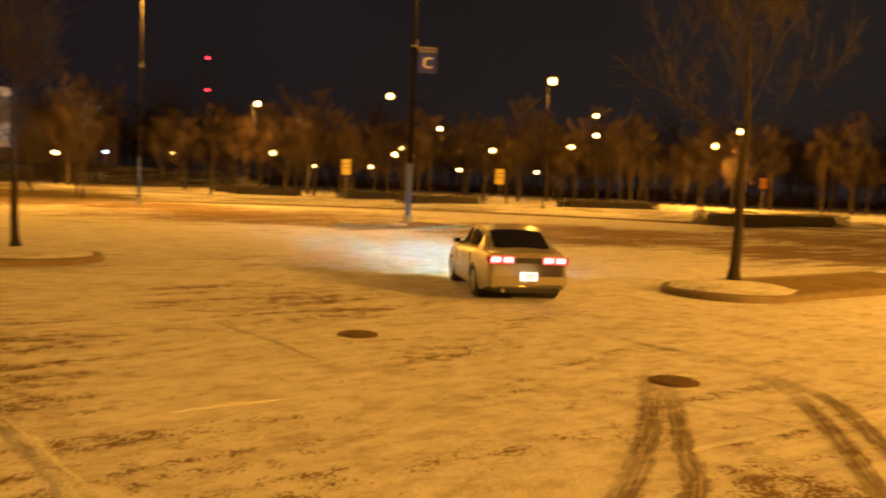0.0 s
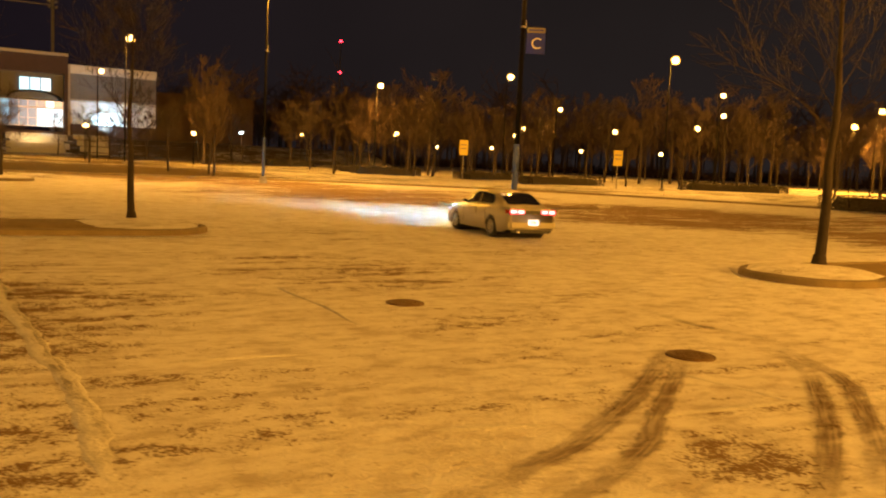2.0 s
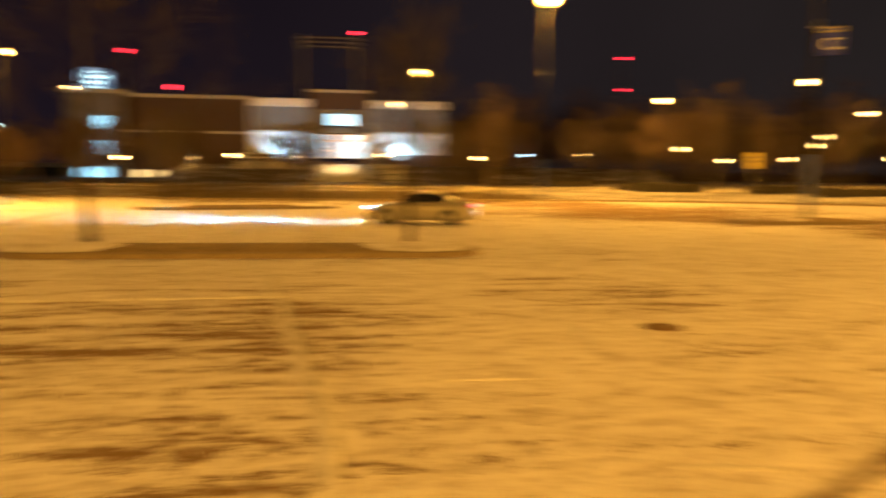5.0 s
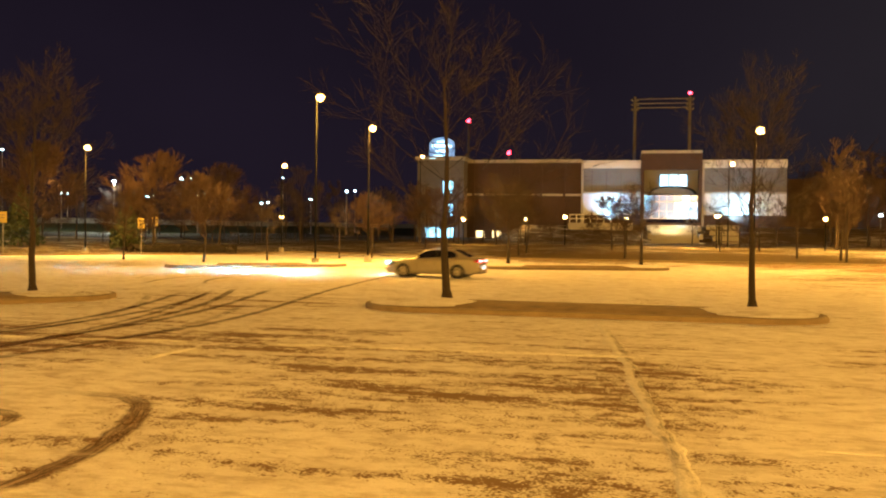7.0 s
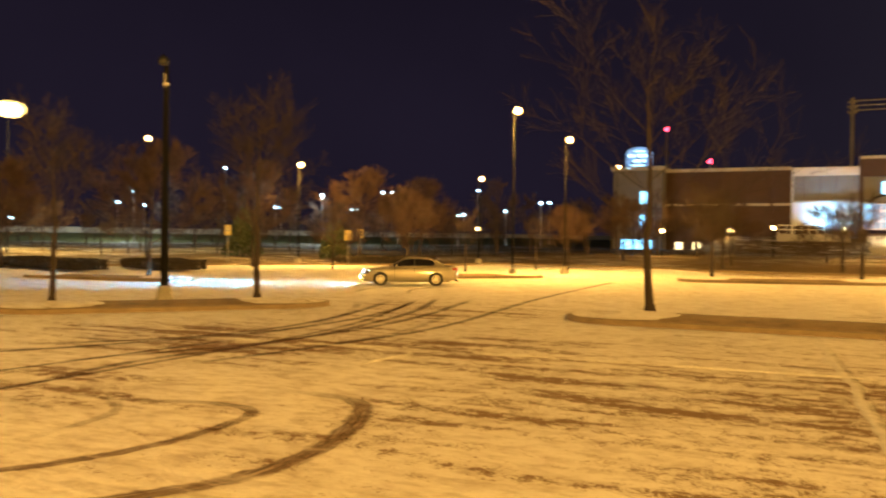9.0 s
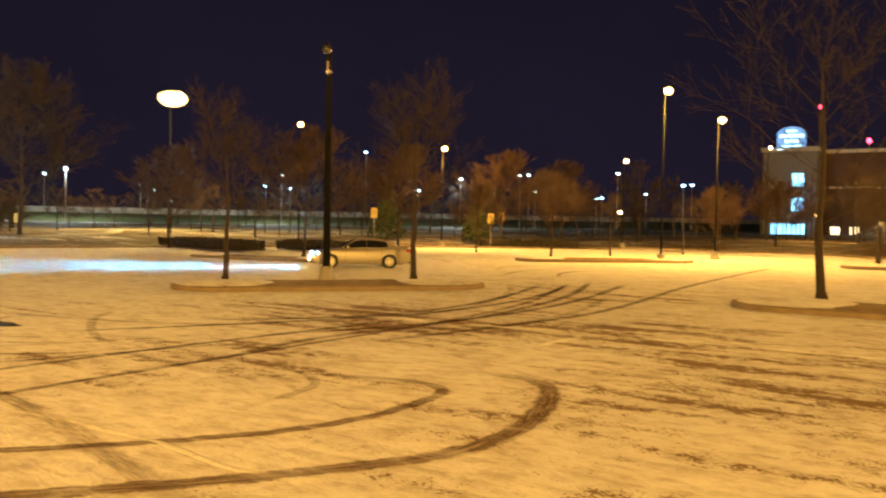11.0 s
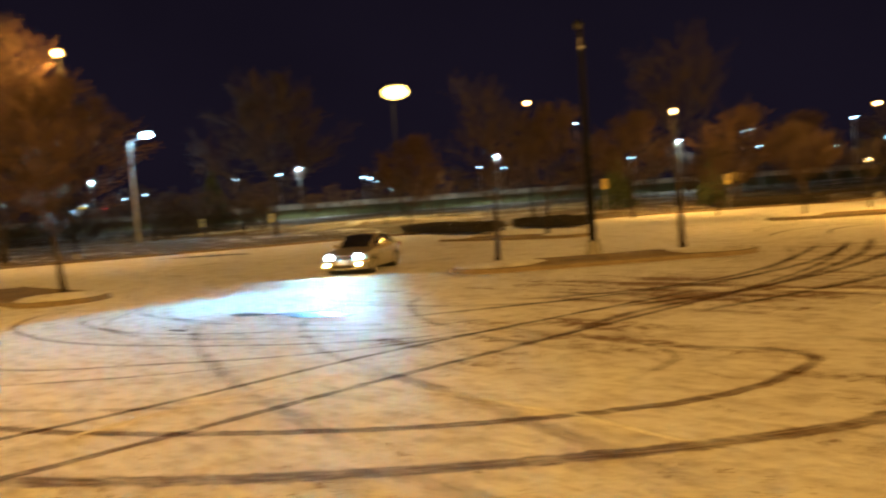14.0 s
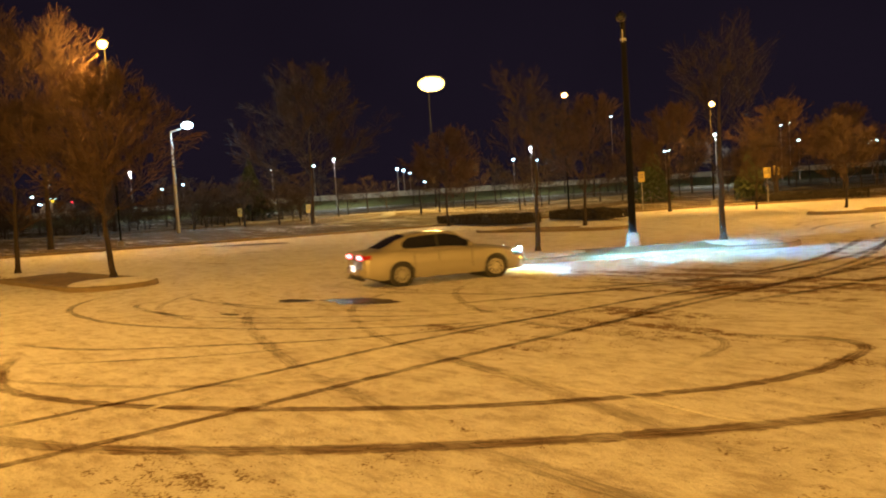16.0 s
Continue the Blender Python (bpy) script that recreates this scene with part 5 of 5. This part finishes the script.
# the plate lamp's light is put into the plate's own emission
PLATE = material("plate_with_own_glow", (0.8, 0.8, 0.8), 0.5, vary=0, emit=(1.0, 0.97, 0.92), power=0.6)
XENON = material("headlamp_bulb", (0.8, 0.85, 0.9), 0.3, vary=0, emit=(0.16, 0.62, 1.0), power=220000)
XENON_CORE = material("headlamp_bulb_core", (0.8, 0.85, 0.9), 0.3, vary=0, emit=(0.16, 0.62, 1.0), power=850000)
SPILL = material("headlamp_spill", (0.8, 0.85, 0.9), 0.3, vary=0, emit=(0.16, 0.62, 1.0), power=6000)
HALO = material("headlamp_lens_glow", (0.8, 0.85, 0.9), 0.3, vary=0, emit=(0.26, 0.60, 1.0), power=0.6)
FOG = material("fog_lamp_bulb", (0.8, 0.7, 0.4), 0.3, vary=0, emit=(1.0, 0.66, 0.12), power=260)
# partly clear glowing disc that stands in for the headlamp's glare
GLARE_DISC = material("headlamp_glare_disc", (0.8, 0.85, 0.9), 0.3, vary=0, emit=(0.5, 0.8, 1.0), power=40)
nt = GLARE_DISC.node_tree
clear = nt.nodes.new("ShaderNodeBsdfTransparent")
both = nt.nodes.new("ShaderNodeMixShader")
both.inputs[0].default_value = 0.3
nt.links.new(clear.outputs[0], both.inputs[1])
nt.links.new(nt.nodes["Principled BSDF"].outputs[0], both.inputs[2])
nt.links.new(both.outputs[0], nt.nodes["Material Output"].inputs["Surface"])
AMBER_HOT = material("amber_beacon", (0.7, 0.5, 0.05), 0.3, vary=0, emit=(1.0, 0.62, 0.02), power=2.2)
AMBER = material("amber_marker", (0.6, 0.3, 0.05), 0.3, vary=0, emit=(1.0, 0.5, 0.08), power=3)


def curve_at(pts, x):
    for (a, b), (c, d) in zip(pts, pts[1:]):
        if x <= c:
            t = max(0.0, (x - a) / (c - a))
            t = t * t * (3 - 2 * t) * 0.5 + t * 0.5
            return b + (d - b) * t
    return pts[-1][1]


BELT = [(-2.44, 0.84), (-2.36, 0.96), (-1.75, 1.0), (-0.6, 0.955), (0.9, 0.925), (1.5, 0.87), (2.0, 0.79), (2.3, 0.72)]
HALF = [(-2.44, 0.70), (-2.30, 0.80), (-1.6, 0.885), (-0.3, 0.9), (1.3, 0.885), (1.9, 0.83), (2.2, 0.76), (2.42, 0.62)]
ROOF = [(-2.02, 0.985), (-1.72, 1.12), (-1.36, 1.29), (-1.0, 1.39), (-0.5, 1.435), (-0.05, 1.435), (0.28, 1.37), (0.62, 1.18), (1.04, 0.92)]
WHEEL_X = (1.42, -1.37)


def sill(x):
    z = 0.20
    if x < -1.95:
        z += (-1.95 - x) * 0.25
    for c in WHEEL_X:
        if abs(x - c) < 0.375:
            z = max(z, 0.31 + math.sqrt(0.375 ** 2 - (x - c) ** 2))
    return z


def sedan():
    car = empty("sedan", pose(0, 0, 0), "silver-beige four-door sedan drifting on the snow, lights on", "car")
    xs = sorted(set([round(-2.44 + 4.42 * i / 84, 4) for i in range(85)] + [c + s for c in WHEEL_X for s in (-0.376, 0.376)]))
    v, f = [], []
    for x in xs:
        zl, zu, w = sill(x), curve_at(BELT, x), curve_at(HALF, x)
        row = []
        for k in range(8):
            z = zl + (zu - 0.05 - zl) * k / 7
            bulge = 1.0 - 0.10 * max(0, (z - 0.55) / 0.45) ** 2 - 0.07 * max(0, (0.42 - z) / 0.25) ** 2
            row.append((x, w * bulge, z))
        row += [(x, w * 0.86, zu - 0.012), (x, w * 0.76, zu), (x, w * 0.4, zu + 0.022), (x, 0, zu + 0.03)]
        row += [(a, -b, c) for a, b, c in reversed(row[:-1])]
        v += row
    m = len(row)
    for i in range(len(xs) - 1):
        for k in range(m - 1):
            f.append((i * m + k, i * m + k + 1, (i + 1) * m + k + 1, (i + 1) * m + k))
    f.append(tuple(range(m)))
    f.append(tuple(range((len(xs) - 1) * m + m - 1, (len(xs) - 1) * m - 1, -1)))
    mesh_ob("body", v, f, PAINT, car, "silver-beige metallic body", smooth=True)
    part("underbody", box(4.2, 1.5, 0.32, (0, 0, 0.34), 0.05), TRIM, car)
    for c in WHEEL_X:
        part("wheel_well", cyl(0.37, 0.37, 1.62, (c, 0, 0.33), 24, "Y"), TRIM, car, "dark wheel well")
    # hood lip and nose over the lamps
    v, f = [], []
    for i in range(7):
        x = 1.96 + 0.36 * i / 6
        w = curve_at(HALF, x) * 0.9
        z = curve_at(BELT, x) - 0.0005 * i * i
        for y in (-1, -0.75, -0.4, 0, 0.4, 0.75, 1):
            v.append((x, y * w, z + 0.03 * (1 - y * y)))
    for i in range(6):
        for k in range(6):
            f.append((i * 7 + k, i * 7 + k + 1, i * 7 + 8 + k, i * 7 + 7 + k))
    n = len(v)
    v += [(a, b, c - 0.035) for a, b, c in v]
    f += [tuple(reversed([n + q for q in face])) for face in f[:36]]
    for i in range(6):
        for k in (0, 6):
            f.append((i * 7 + k, (i + 1) * 7 + k, n + (i + 1) * 7 + k, n + i * 7 + k))
    for k in range(6):
        f.append((42 + k, 43 + k, n + 43 + k, n + 42 + k))
    mesh_ob("hood", v, f, PAINT, car, smooth=False)
    # bumpers
    v, f = [], []
    cols = 25
    for k in range(cols):
        w = math.pi * (k / (cols - 1) - 0.5)
        x = 1.92 + 0.52 * max(math.cos(w), 0) ** 0.45
        y = 0.83 * math.copysign(abs(math.sin(w)) ** 0.8, w)
        for z, o in ((0.20, -0.07), (0.24, -0.01), (0.36, 0.01), (0.50, 0.02), (0.565, 0.0), (0.585, -0.04), (0.585, -0.5)):
            v.append((max(x + o, 1.9), y * (1 + o * 0.1), z))
    for k in range(cols - 1):
        for i in range(6):
            f.append((k * 7 + i, k * 7 + i + 1, k * 7 + 8 + i, k * 7 + 7 + i))
    bumper = mesh_ob("front_bumper", v, f, PAINT, car, smooth=True)
    part("air_intake", box(0.06, 0.85, 0.12, (2.43, 0, 0.34), 0.02), TRIM, bumper, "black lower intake")
    part("front_plate", box(0.02, 0.32, 0.15, (2.475, 0, 0.49), 0.004), WHITE, bumper, "pale blank front plate")
    bump = part("rear_bumper", box(0.2, 1.58, 0.3, (-2.40, 0, 0.45), 0.07), PAINT, car)
    part("lower_valance", box(0.12, 1.3, 0.12, (-2.40, 0, 0.27), 0.03), TRIM, bump)
    part("exhaust_pipe", cyl(0.035, 0.035, 0.2, (-2.45, 0.5, 0.25), 12, "X"), GALV, car)
    part("grille", box(0.1, 0.62, 0.13, (2.28, 0, 0.64), 0.02), TRIM, car, "dark grille")
    for k in range(4):
        part("grille_bar", box(0.02, 0.6, 0.012, (2.335, 0, 0.6 + 0.028 * k)), GALV, car)
    # lamps: a deep reflector between hood and bumper throws a low, flat beam
    for s in (1, -1):
        lamp = part("headlight", box(0.02, 0.30, 0.10, (1.99, s * 0.55, 0.655)), TRIM, car, "headlight reflector")
        part("bulb", box(0.012, 0.15, 0.030, (2.006, s * 0.55, 0.680)), XENON, lamp, "blinding bluish-white bulb")
        part("bulb_core", box(0.012, 0.15, 0.007, (2.006, s * 0.55, 0.6595)), XENON_CORE, lamp, "blinding bluish-white bulb")
        part("beam_shade", box(0.01, 0.30, 0.07, (2.30, s * 0.55, 0.595)), TRIM, lamp)
        part("cheek", box(0.34, 0.02, 0.12, (2.14, s * 0.55 + 0.115, 0.645)), TRIM, lamp)
        part("cheek", box(0.34, 0.02, 0.12, (2.14, s * 0.55 - 0.115, 0.645)), TRIM, lamp)
        part("spill_bulb", box(0.012, 0.10, 0.03, (2.285, s * 0.55, 0.668)), SPILL, lamp, "bluish-white lamp glow")
        part("lens_edge", box(0.09, 0.03, 0.07, (2.24, s * 0.735, 0.65), 0.01), HALO, lamp, "bright lens edge")
        # disc sized and lit to give the glare of the lamp
        part("lens", cyl(0.125, 0.125, 0.01, (2.312, s * 0.55, 0.652), 24, "X"), GLARE_DISC, lamp, "round glowing disc standing for the headlamp's glare")
        fog = part("fog_lamp", cyl(0.065, 0.065, 0.05, (2.395, s * 0.60, 0.40), 16, "X"), TRIM, car)
        part("bulb", cyl(0.05, 0.05, 0.01, (2.425, s * 0.60, 0.40), 16, "X"), FOG, fog, "warm yellow glow")
        part("amber_marker", box(0.16, 0.02, 0.05, (2.14, s * 0.81, 0.50), 0.008), AMBER, bumper, "amber side marker")
        tail = part("tail_light", box(0.06, 0.50, 0.17, (-2.415, s * 0.53, 0.83), 0.02), TAIL_RIM, car, "red tail lamp cluster")
        for y in (0.40, 0.64):
            part("bulb", box(0.02, 0.19, 0.09, (-2.452, s * y, 0.84), 0.006), TAIL_HOT, tail, "glowing brake bulb")
            part("lens", box(0.016, 0.21, 0.13, (-2.444, s * y, 0.835), 0.006), TAIL, tail, "glowing red lens")
        part("tail_wrap", box(0.22, 0.02, 0.11, (-2.30, s * 0.795, 0.84), 0.008), TAIL_RIM, tail, "red lens side")
    part("number_plate", box(0.015, 0.34, 0.16, (-2.508, 0, 0.53), 0.004), PLATE, bump, "blank number plate, its plate light put in as own glow")
    part("trunk_lid", box(0.10, 1.50, 0.44, (-2.388, 0, 0.735), 0.045), PAINT, car, "silver-beige rear face")
    plate_bars = box(0.004, 0.26, 0.03, (-2.518, 0, 0.555))
    box(0.004, 0.20, 0.03, (-2.518, 0, 0.505), bm=plate_bars)
    part("writing_bar", plate_bars, COPING, bump, "plain bars of plate writing")
    part("trunk_panel", box(0.03, 0.52, 0.13, (-2.43, 0, 0.83), 0.01), TRIM, car, "dark panel between tail lamps")
    # cabin: one painted shell, with the panes lying on it
    def side_point(x, t):
        zb, zr = curve_at(BELT, x) - 0.02, max(curve_at(ROOF, x), curve_at(BELT, x) - 0.01)
        y = 0.79 - 0.15 * t - 0.25 * max(0, t - 0.8) * (1 if t < 1 else 1.3)
        return x, y, zb + (zr - 0.03 - zb) * t

    def top_point(x, y):
        _, edge, ze = side_point(x, 1.0)
        zr = ze + 0.03
        a = abs(y)
        return x, y, zr - 0.008 * (a / 0.3) ** 2 if a < 0.3 else zr - 0.008 - 0.022 * (a - 0.3) / (edge - 0.3)

    gx = [round(-2.02 + 3.06 * i / 60, 4) for i in range(61)]
    v, f = [], []
    for x in gx:
        half = [side_point(x, t) for t in (0, 0.3, 0.6, 0.82, 0.94, 1.0)] + [top_point(x, y) for y in (0.44, 0.30, 0.15, 0.0)]
        v += half + [(a, -b, c) for a, b, c in reversed(half[:-1])]
    m = 19
    for i in range(len(gx) - 1):
        for k in range(m - 1):
            f.append((i * m + k, i * m + k + 1, (i + 1) * m + k + 1, (i + 1) * m + k))
    mesh_ob("roof", v, f, PAINT, car, "silver-beige roof and pillars", smooth=True)

    def side_pane(name, x0, x1, s, mat, label, curl=0.0, lo=0.12, hi=0.85):
        v, f, n, rows = [], [], 24, 6
        for i in range(n + 1):
            x = x0 + (x1 - x0) * i / n
            c = min(1.0, (x - x0) / curl) if curl else 1.0
            q = math.sqrt(max(0.0, 1 - (1 - c) ** 2))
            a, b = lo + 0.16 * (1 - q), hi - 0.36 * (1 - q)
            for k in range(rows):
                px, py, pz = side_point(x, a + (b - a) * k / (rows - 1))
                v.append((px, s * (py + 0.006), pz + 0.002))
        for i in range(n):
            for k in range(rows - 1):
                f.append((i * rows + k, i * rows + k + 1, (i + 1) * rows + k + 1, (i + 1) * rows + k))
        return mesh_ob(name, v, f, mat, car, label, smooth=True)

    def top_pane(name, x0, x1, w0, w1, label):
        v, f, n, rows = [], [], 20, 13
        for i in range(n + 1):
            x = x0 + (x1 - x0) * i / n
            e = min(1.0, i / 2.5 + 0.75, (n - i) / 2.5 + 0.75)
            for k in range(rows):
                px, py, pz = top_point(x, (w0 + (w1 - w0) * i / n) * e * (2 * k / (rows - 1) - 1))
                v.append((px, py, pz + 0.007))
        for i in range(n):
            for k in range(rows - 1):
                f.append((i * rows + k, i * rows + k + 1, (i + 1) * rows + k + 1, (i + 1) * rows + k))
        mesh_ob(name, v, f, TINT, car, label, smooth=True)

    top_pane("rear_window", -1.90, -1.12, 0.565, 0.535, "dark tinted rear glass")
    top_pane("windshield", 0.24, 0.98, 0.54, 0.565, "dark windshield glass")
    for s in (1, -1):
        side_pane("side_window", -1.30, -0.31, s, TINT, "dark tinted glass", 0.22)
        side_pane("side_window", -0.25, 0.76, s, TINT, "dark tinted glass")
        side_pane("door_pillar", -0.31, -0.25, s, TRIM, "black pillar between the doors")
        v, f = [], []
        line = [Vector(side_point(-1.36 + 2.1 * k / 14, 0.06)) for k in range(15)]
        for a, b in zip(line, line[1:]):
            tube(v, f, Vector((a.x, s * (a.y + 0.004), a.z)), Vector((b.x, s * (b.y + 0.004), b.z)), 0.012, 0.012, 6)
        mesh_ob("window_trim", v, f, CHROME, car, "bright strip under the windows")
    for s in (1, -1):
        mir = part("door_mirror", box(0.12, 0.18, 0.12, (0.62, s * 0.90, 1.01), 0.035), PAINT, car)
        part("mirror_foot", box(0.07, 0.12, 0.05, (0.63, s * 0.80, 0.965), 0.012), TRIM, mir, "black mirror foot")
        part("mirror_glass", box(0.01, 0.13, 0.09, (0.556, s * 0.90, 1.01)), TINT, mir)
        part("side_trim", box(2.0, 0.02, 0.03, (0.0, s * 0.905, 0.56), 0.006), PAINT, car, "side rubbing strip")
        for x in (0.70, -0.27, -1.0):
            part("door_seam", box(0.012, 0.012, 0.5, (x, s * 0.892, 0.62)), TRIM, car, "dark door gap")
        for x in (-0.08, -0.92):
            part("door_handle", box(0.17, 0.03, 0.03, (x, s * 0.875, 0.84), 0.01), PAINT, car)
    wheels = []
    for x in WHEEL_X:
        for s in (1, -1):
            w = new("wheel")
            w.parent = car
            w.matrix_basis = pose(x, s * 0.78, 0.315)
            v, f = [], []
            for k in range(32):
                a = 2 * math.pi * k / 32
                for r, y in ((0.20, -0.09), (0.29, -0.10), (0.315, -0.07), (0.315, 0.07), (0.29, 0.10), (0.20, 0.09)):
                    v.append((r * math.cos(a), y, r * math.sin(a)))
            for k in range(32):
                for i in range(5):
                    f.append((k * 6 + i, k * 6 + i + 1, ((k + 1) % 32) * 6 + i + 1, ((k + 1) % 32) * 6 + i))
            mesh_ob("tyre", v, f, RUBBER, w, smooth=True)
            part("brake_disc", cyl(0.205, 0.205, 0.03, (0, s * 0.03, 0), 28, "Y"), TRIM, w, "dark hub behind the spokes")
            bm = cyl(0.075, 0.075, 0.03, (0, s * 0.072, 0), 20, "Y")
            for k in range(12):
                a = 2 * math.pi * k / 12
                own = box(0.17, 0.03, 0.036, (0.11, s * 0.075, 0), 0.006)
                bmesh.ops.rotate(own, cent=(0, 0, 0), matrix=Matrix.Rotation(a, 3, "Y"), verts=own.verts)
                tmp = bpy.data.meshes.new("tmp")
                own.to_mesh(tmp)
                own.free()
                bm.from_mesh(tmp)
                bpy.data.meshes.remove(tmp)
            cyl(0.05, 0.05, 0.05, (0, s * 0.075, 0), 14, "Y", bm=bm)
            part("rim", bm, ALLOY, w, "alloy wheel rim")
            v, f = [], []
            for k in range(32):
                a = 2 * math.pi * k / 32
                for r, y in ((0.215, 0.05), (0.215, 0.095), (0.19, 0.095), (0.19, 0.05)):
                    v.append((r * math.cos(a), y * s, r * math.sin(a)))
            for k in range(32):
                for i in range(4):
                    f.append((k * 4 + i, k * 4 + (i + 1) % 4, ((k + 1) % 32) * 4 + (i + 1) % 4, ((k + 1) % 32) * 4 + i))
            mesh_ob("rim_lip", v, f, ALLOY, w)
            wheels.append((w, x, s))
    return car, wheels


CAR, WHEELS = sedan()


def truck():
    """The road truck that passes beyond the barrier."""
    top = empty("truck", pose(-175.5, -53.0, 3.28, 0, 0, -92), "distant white road truck with amber beacon and lit lamps", "truck")
    v = [(0.4, 0.5), (2.9, 0.5), (3.0, 1.4), (2.5, 1.7), (2.1, 2.6), (0.4, 2.7)]
    n = len(v)
    verts = [(x, -1.15, z) for x, z in v] + [(x, 1.15, z) for x, z in v]
    faces = [tuple(range(n)), tuple(reversed(range(n, 2 * n)))] + [(k, (k + 1) % n, n + (k + 1) % n, n + k) for k in range(n)]
    mesh_ob("cab", verts, faces, WHITE, top, "pale cab")
    part("cargo_bed", box(3.6, 2.3, 1.9, (-1.5, 0, 1.65), 0.06), GREY, top, "grey cargo body")
    part("chassis", box(6.0, 1.0, 0.3, (-0.2, 0, 0.6)), TRIM, top)
    part("windscreen", box(0.06, 1.9, 0.75, (2.36, 0, 2.1)), DARKGLASS, top)
    for x in (2.0, -2.3):
        for y in (-1.0, 1.0):
            part("wheel", cyl(0.48, 0.48, 0.3, (x, y, 0.48), 18, "Y"), RUBBER, top)
    part("beacon_bar", box(0.5, 1.3, 0.5, (1.0, 0, 3.05), 0.1), AMBER_HOT, top, "glowing amber beacon bar")
    for y in (-0.8, 0.8):
        part("headlight", ball(0.26, (2.95, y, 2.35), 0.8, 10), LENS_W, top, "white work lamp", smooth=True)
        part("marker_lamp", ball(0.2, (0.6, y * 1.4, 3.35), 0.8, 10), LENS_W, top, "white roof lamp", smooth=True)
        part("tail_light", box(0.1, 0.5, 0.3, (-3.32, y, 2.45), 0.03), RED, top, "glowing red tail lamp")
    return top


TRUCK = truck()


def motions():
    drive = [  # seconds, x, y, heading
        (0.0, 2.06, 19.2, 97), (0.5, 1.70, 21.1, 97.5), (1.0, 1.36, 23.3, 100), (1.5, 0.86, 25.5, 106), (2.0, -0.14, 27.6, 119), (2.5, -1.5, 29.6, 135),
        (3.0, -3.8, 31.9, 153), (3.5, -6.3, 33.4, 167), (4.0, -9.2, 34.9, 177), (4.5, -12.0, 34.7, 186), (5.0, -15.8, 34.3, 196), (6.25, -25.0, 31.2, 206),
        (7.5, -32.6, 25.8, 215), (8.0, -34.9, 24.1, 222), (8.5, -35.9, 21.6, 234), (9.0, -36.9, 19.1, 244), (10.25, -38.4, 12.8, 256), (11.5, -38.5, 7.0, 268),
        (12.0, -38.4, 5.0, 284), (12.5, -37.6, 2.7, 297), (13.0, -35.6, 0.5, 311), (13.5, -33.9, -1.6, 325), (14.0, -31.3, -2.9, 340), (14.5, -26.6, -3.97, 362),
        (15.0, -25.7, -4.6, 402), (15.5, -23.8, -3.9, 446), (16.0, -22.2, -2.3, 466),
    ]
    walk(CAR, [(t, pose(x, y, gz(x, y) + 0.005, 0, 0, h)) for t, x, y, h in drive])
    walk(TRUCK, [(t, pose(x, y, 3.28, 0, 0, -92)) for t, x, y in ((0, -175.5, -53.0), (13.8, -175.5, -53.0), (14.3, -175.4, -54.0), (15, -175.2, -58.6), (15.5, -175.0, -62.4), (16, -174.8, -66.4))])
    run, spans = 0.0, []
    for (t0, x0, y0, h0), (t1, x1, y1, h1) in zip(drive, drive[1:]):
        d = math.hypot(x1 - x0, y1 - y0)
        spans.append((t0, t1, run, d))
        run += d
    for w, x, s in WHEELS:
        rows = []
        for k in range(481):
            t = k / 30
            for t0, t1, r, d in spans:
                if t <= t1 + 1e-6:
                    break
            turn = math.degrees((r + d * (t - t0) / (t1 - t0)) / 0.315)
            steer = -12 * min(1, max(0, (t - 13.0) / 1.5)) if x > 0 else 0
            rows.append((t, pose(x, s * 0.78, 0.315, 0, 0, steer) @ pose(0, 0, 0, 0, turn, 0)))
        walk(w, rows)


motions()
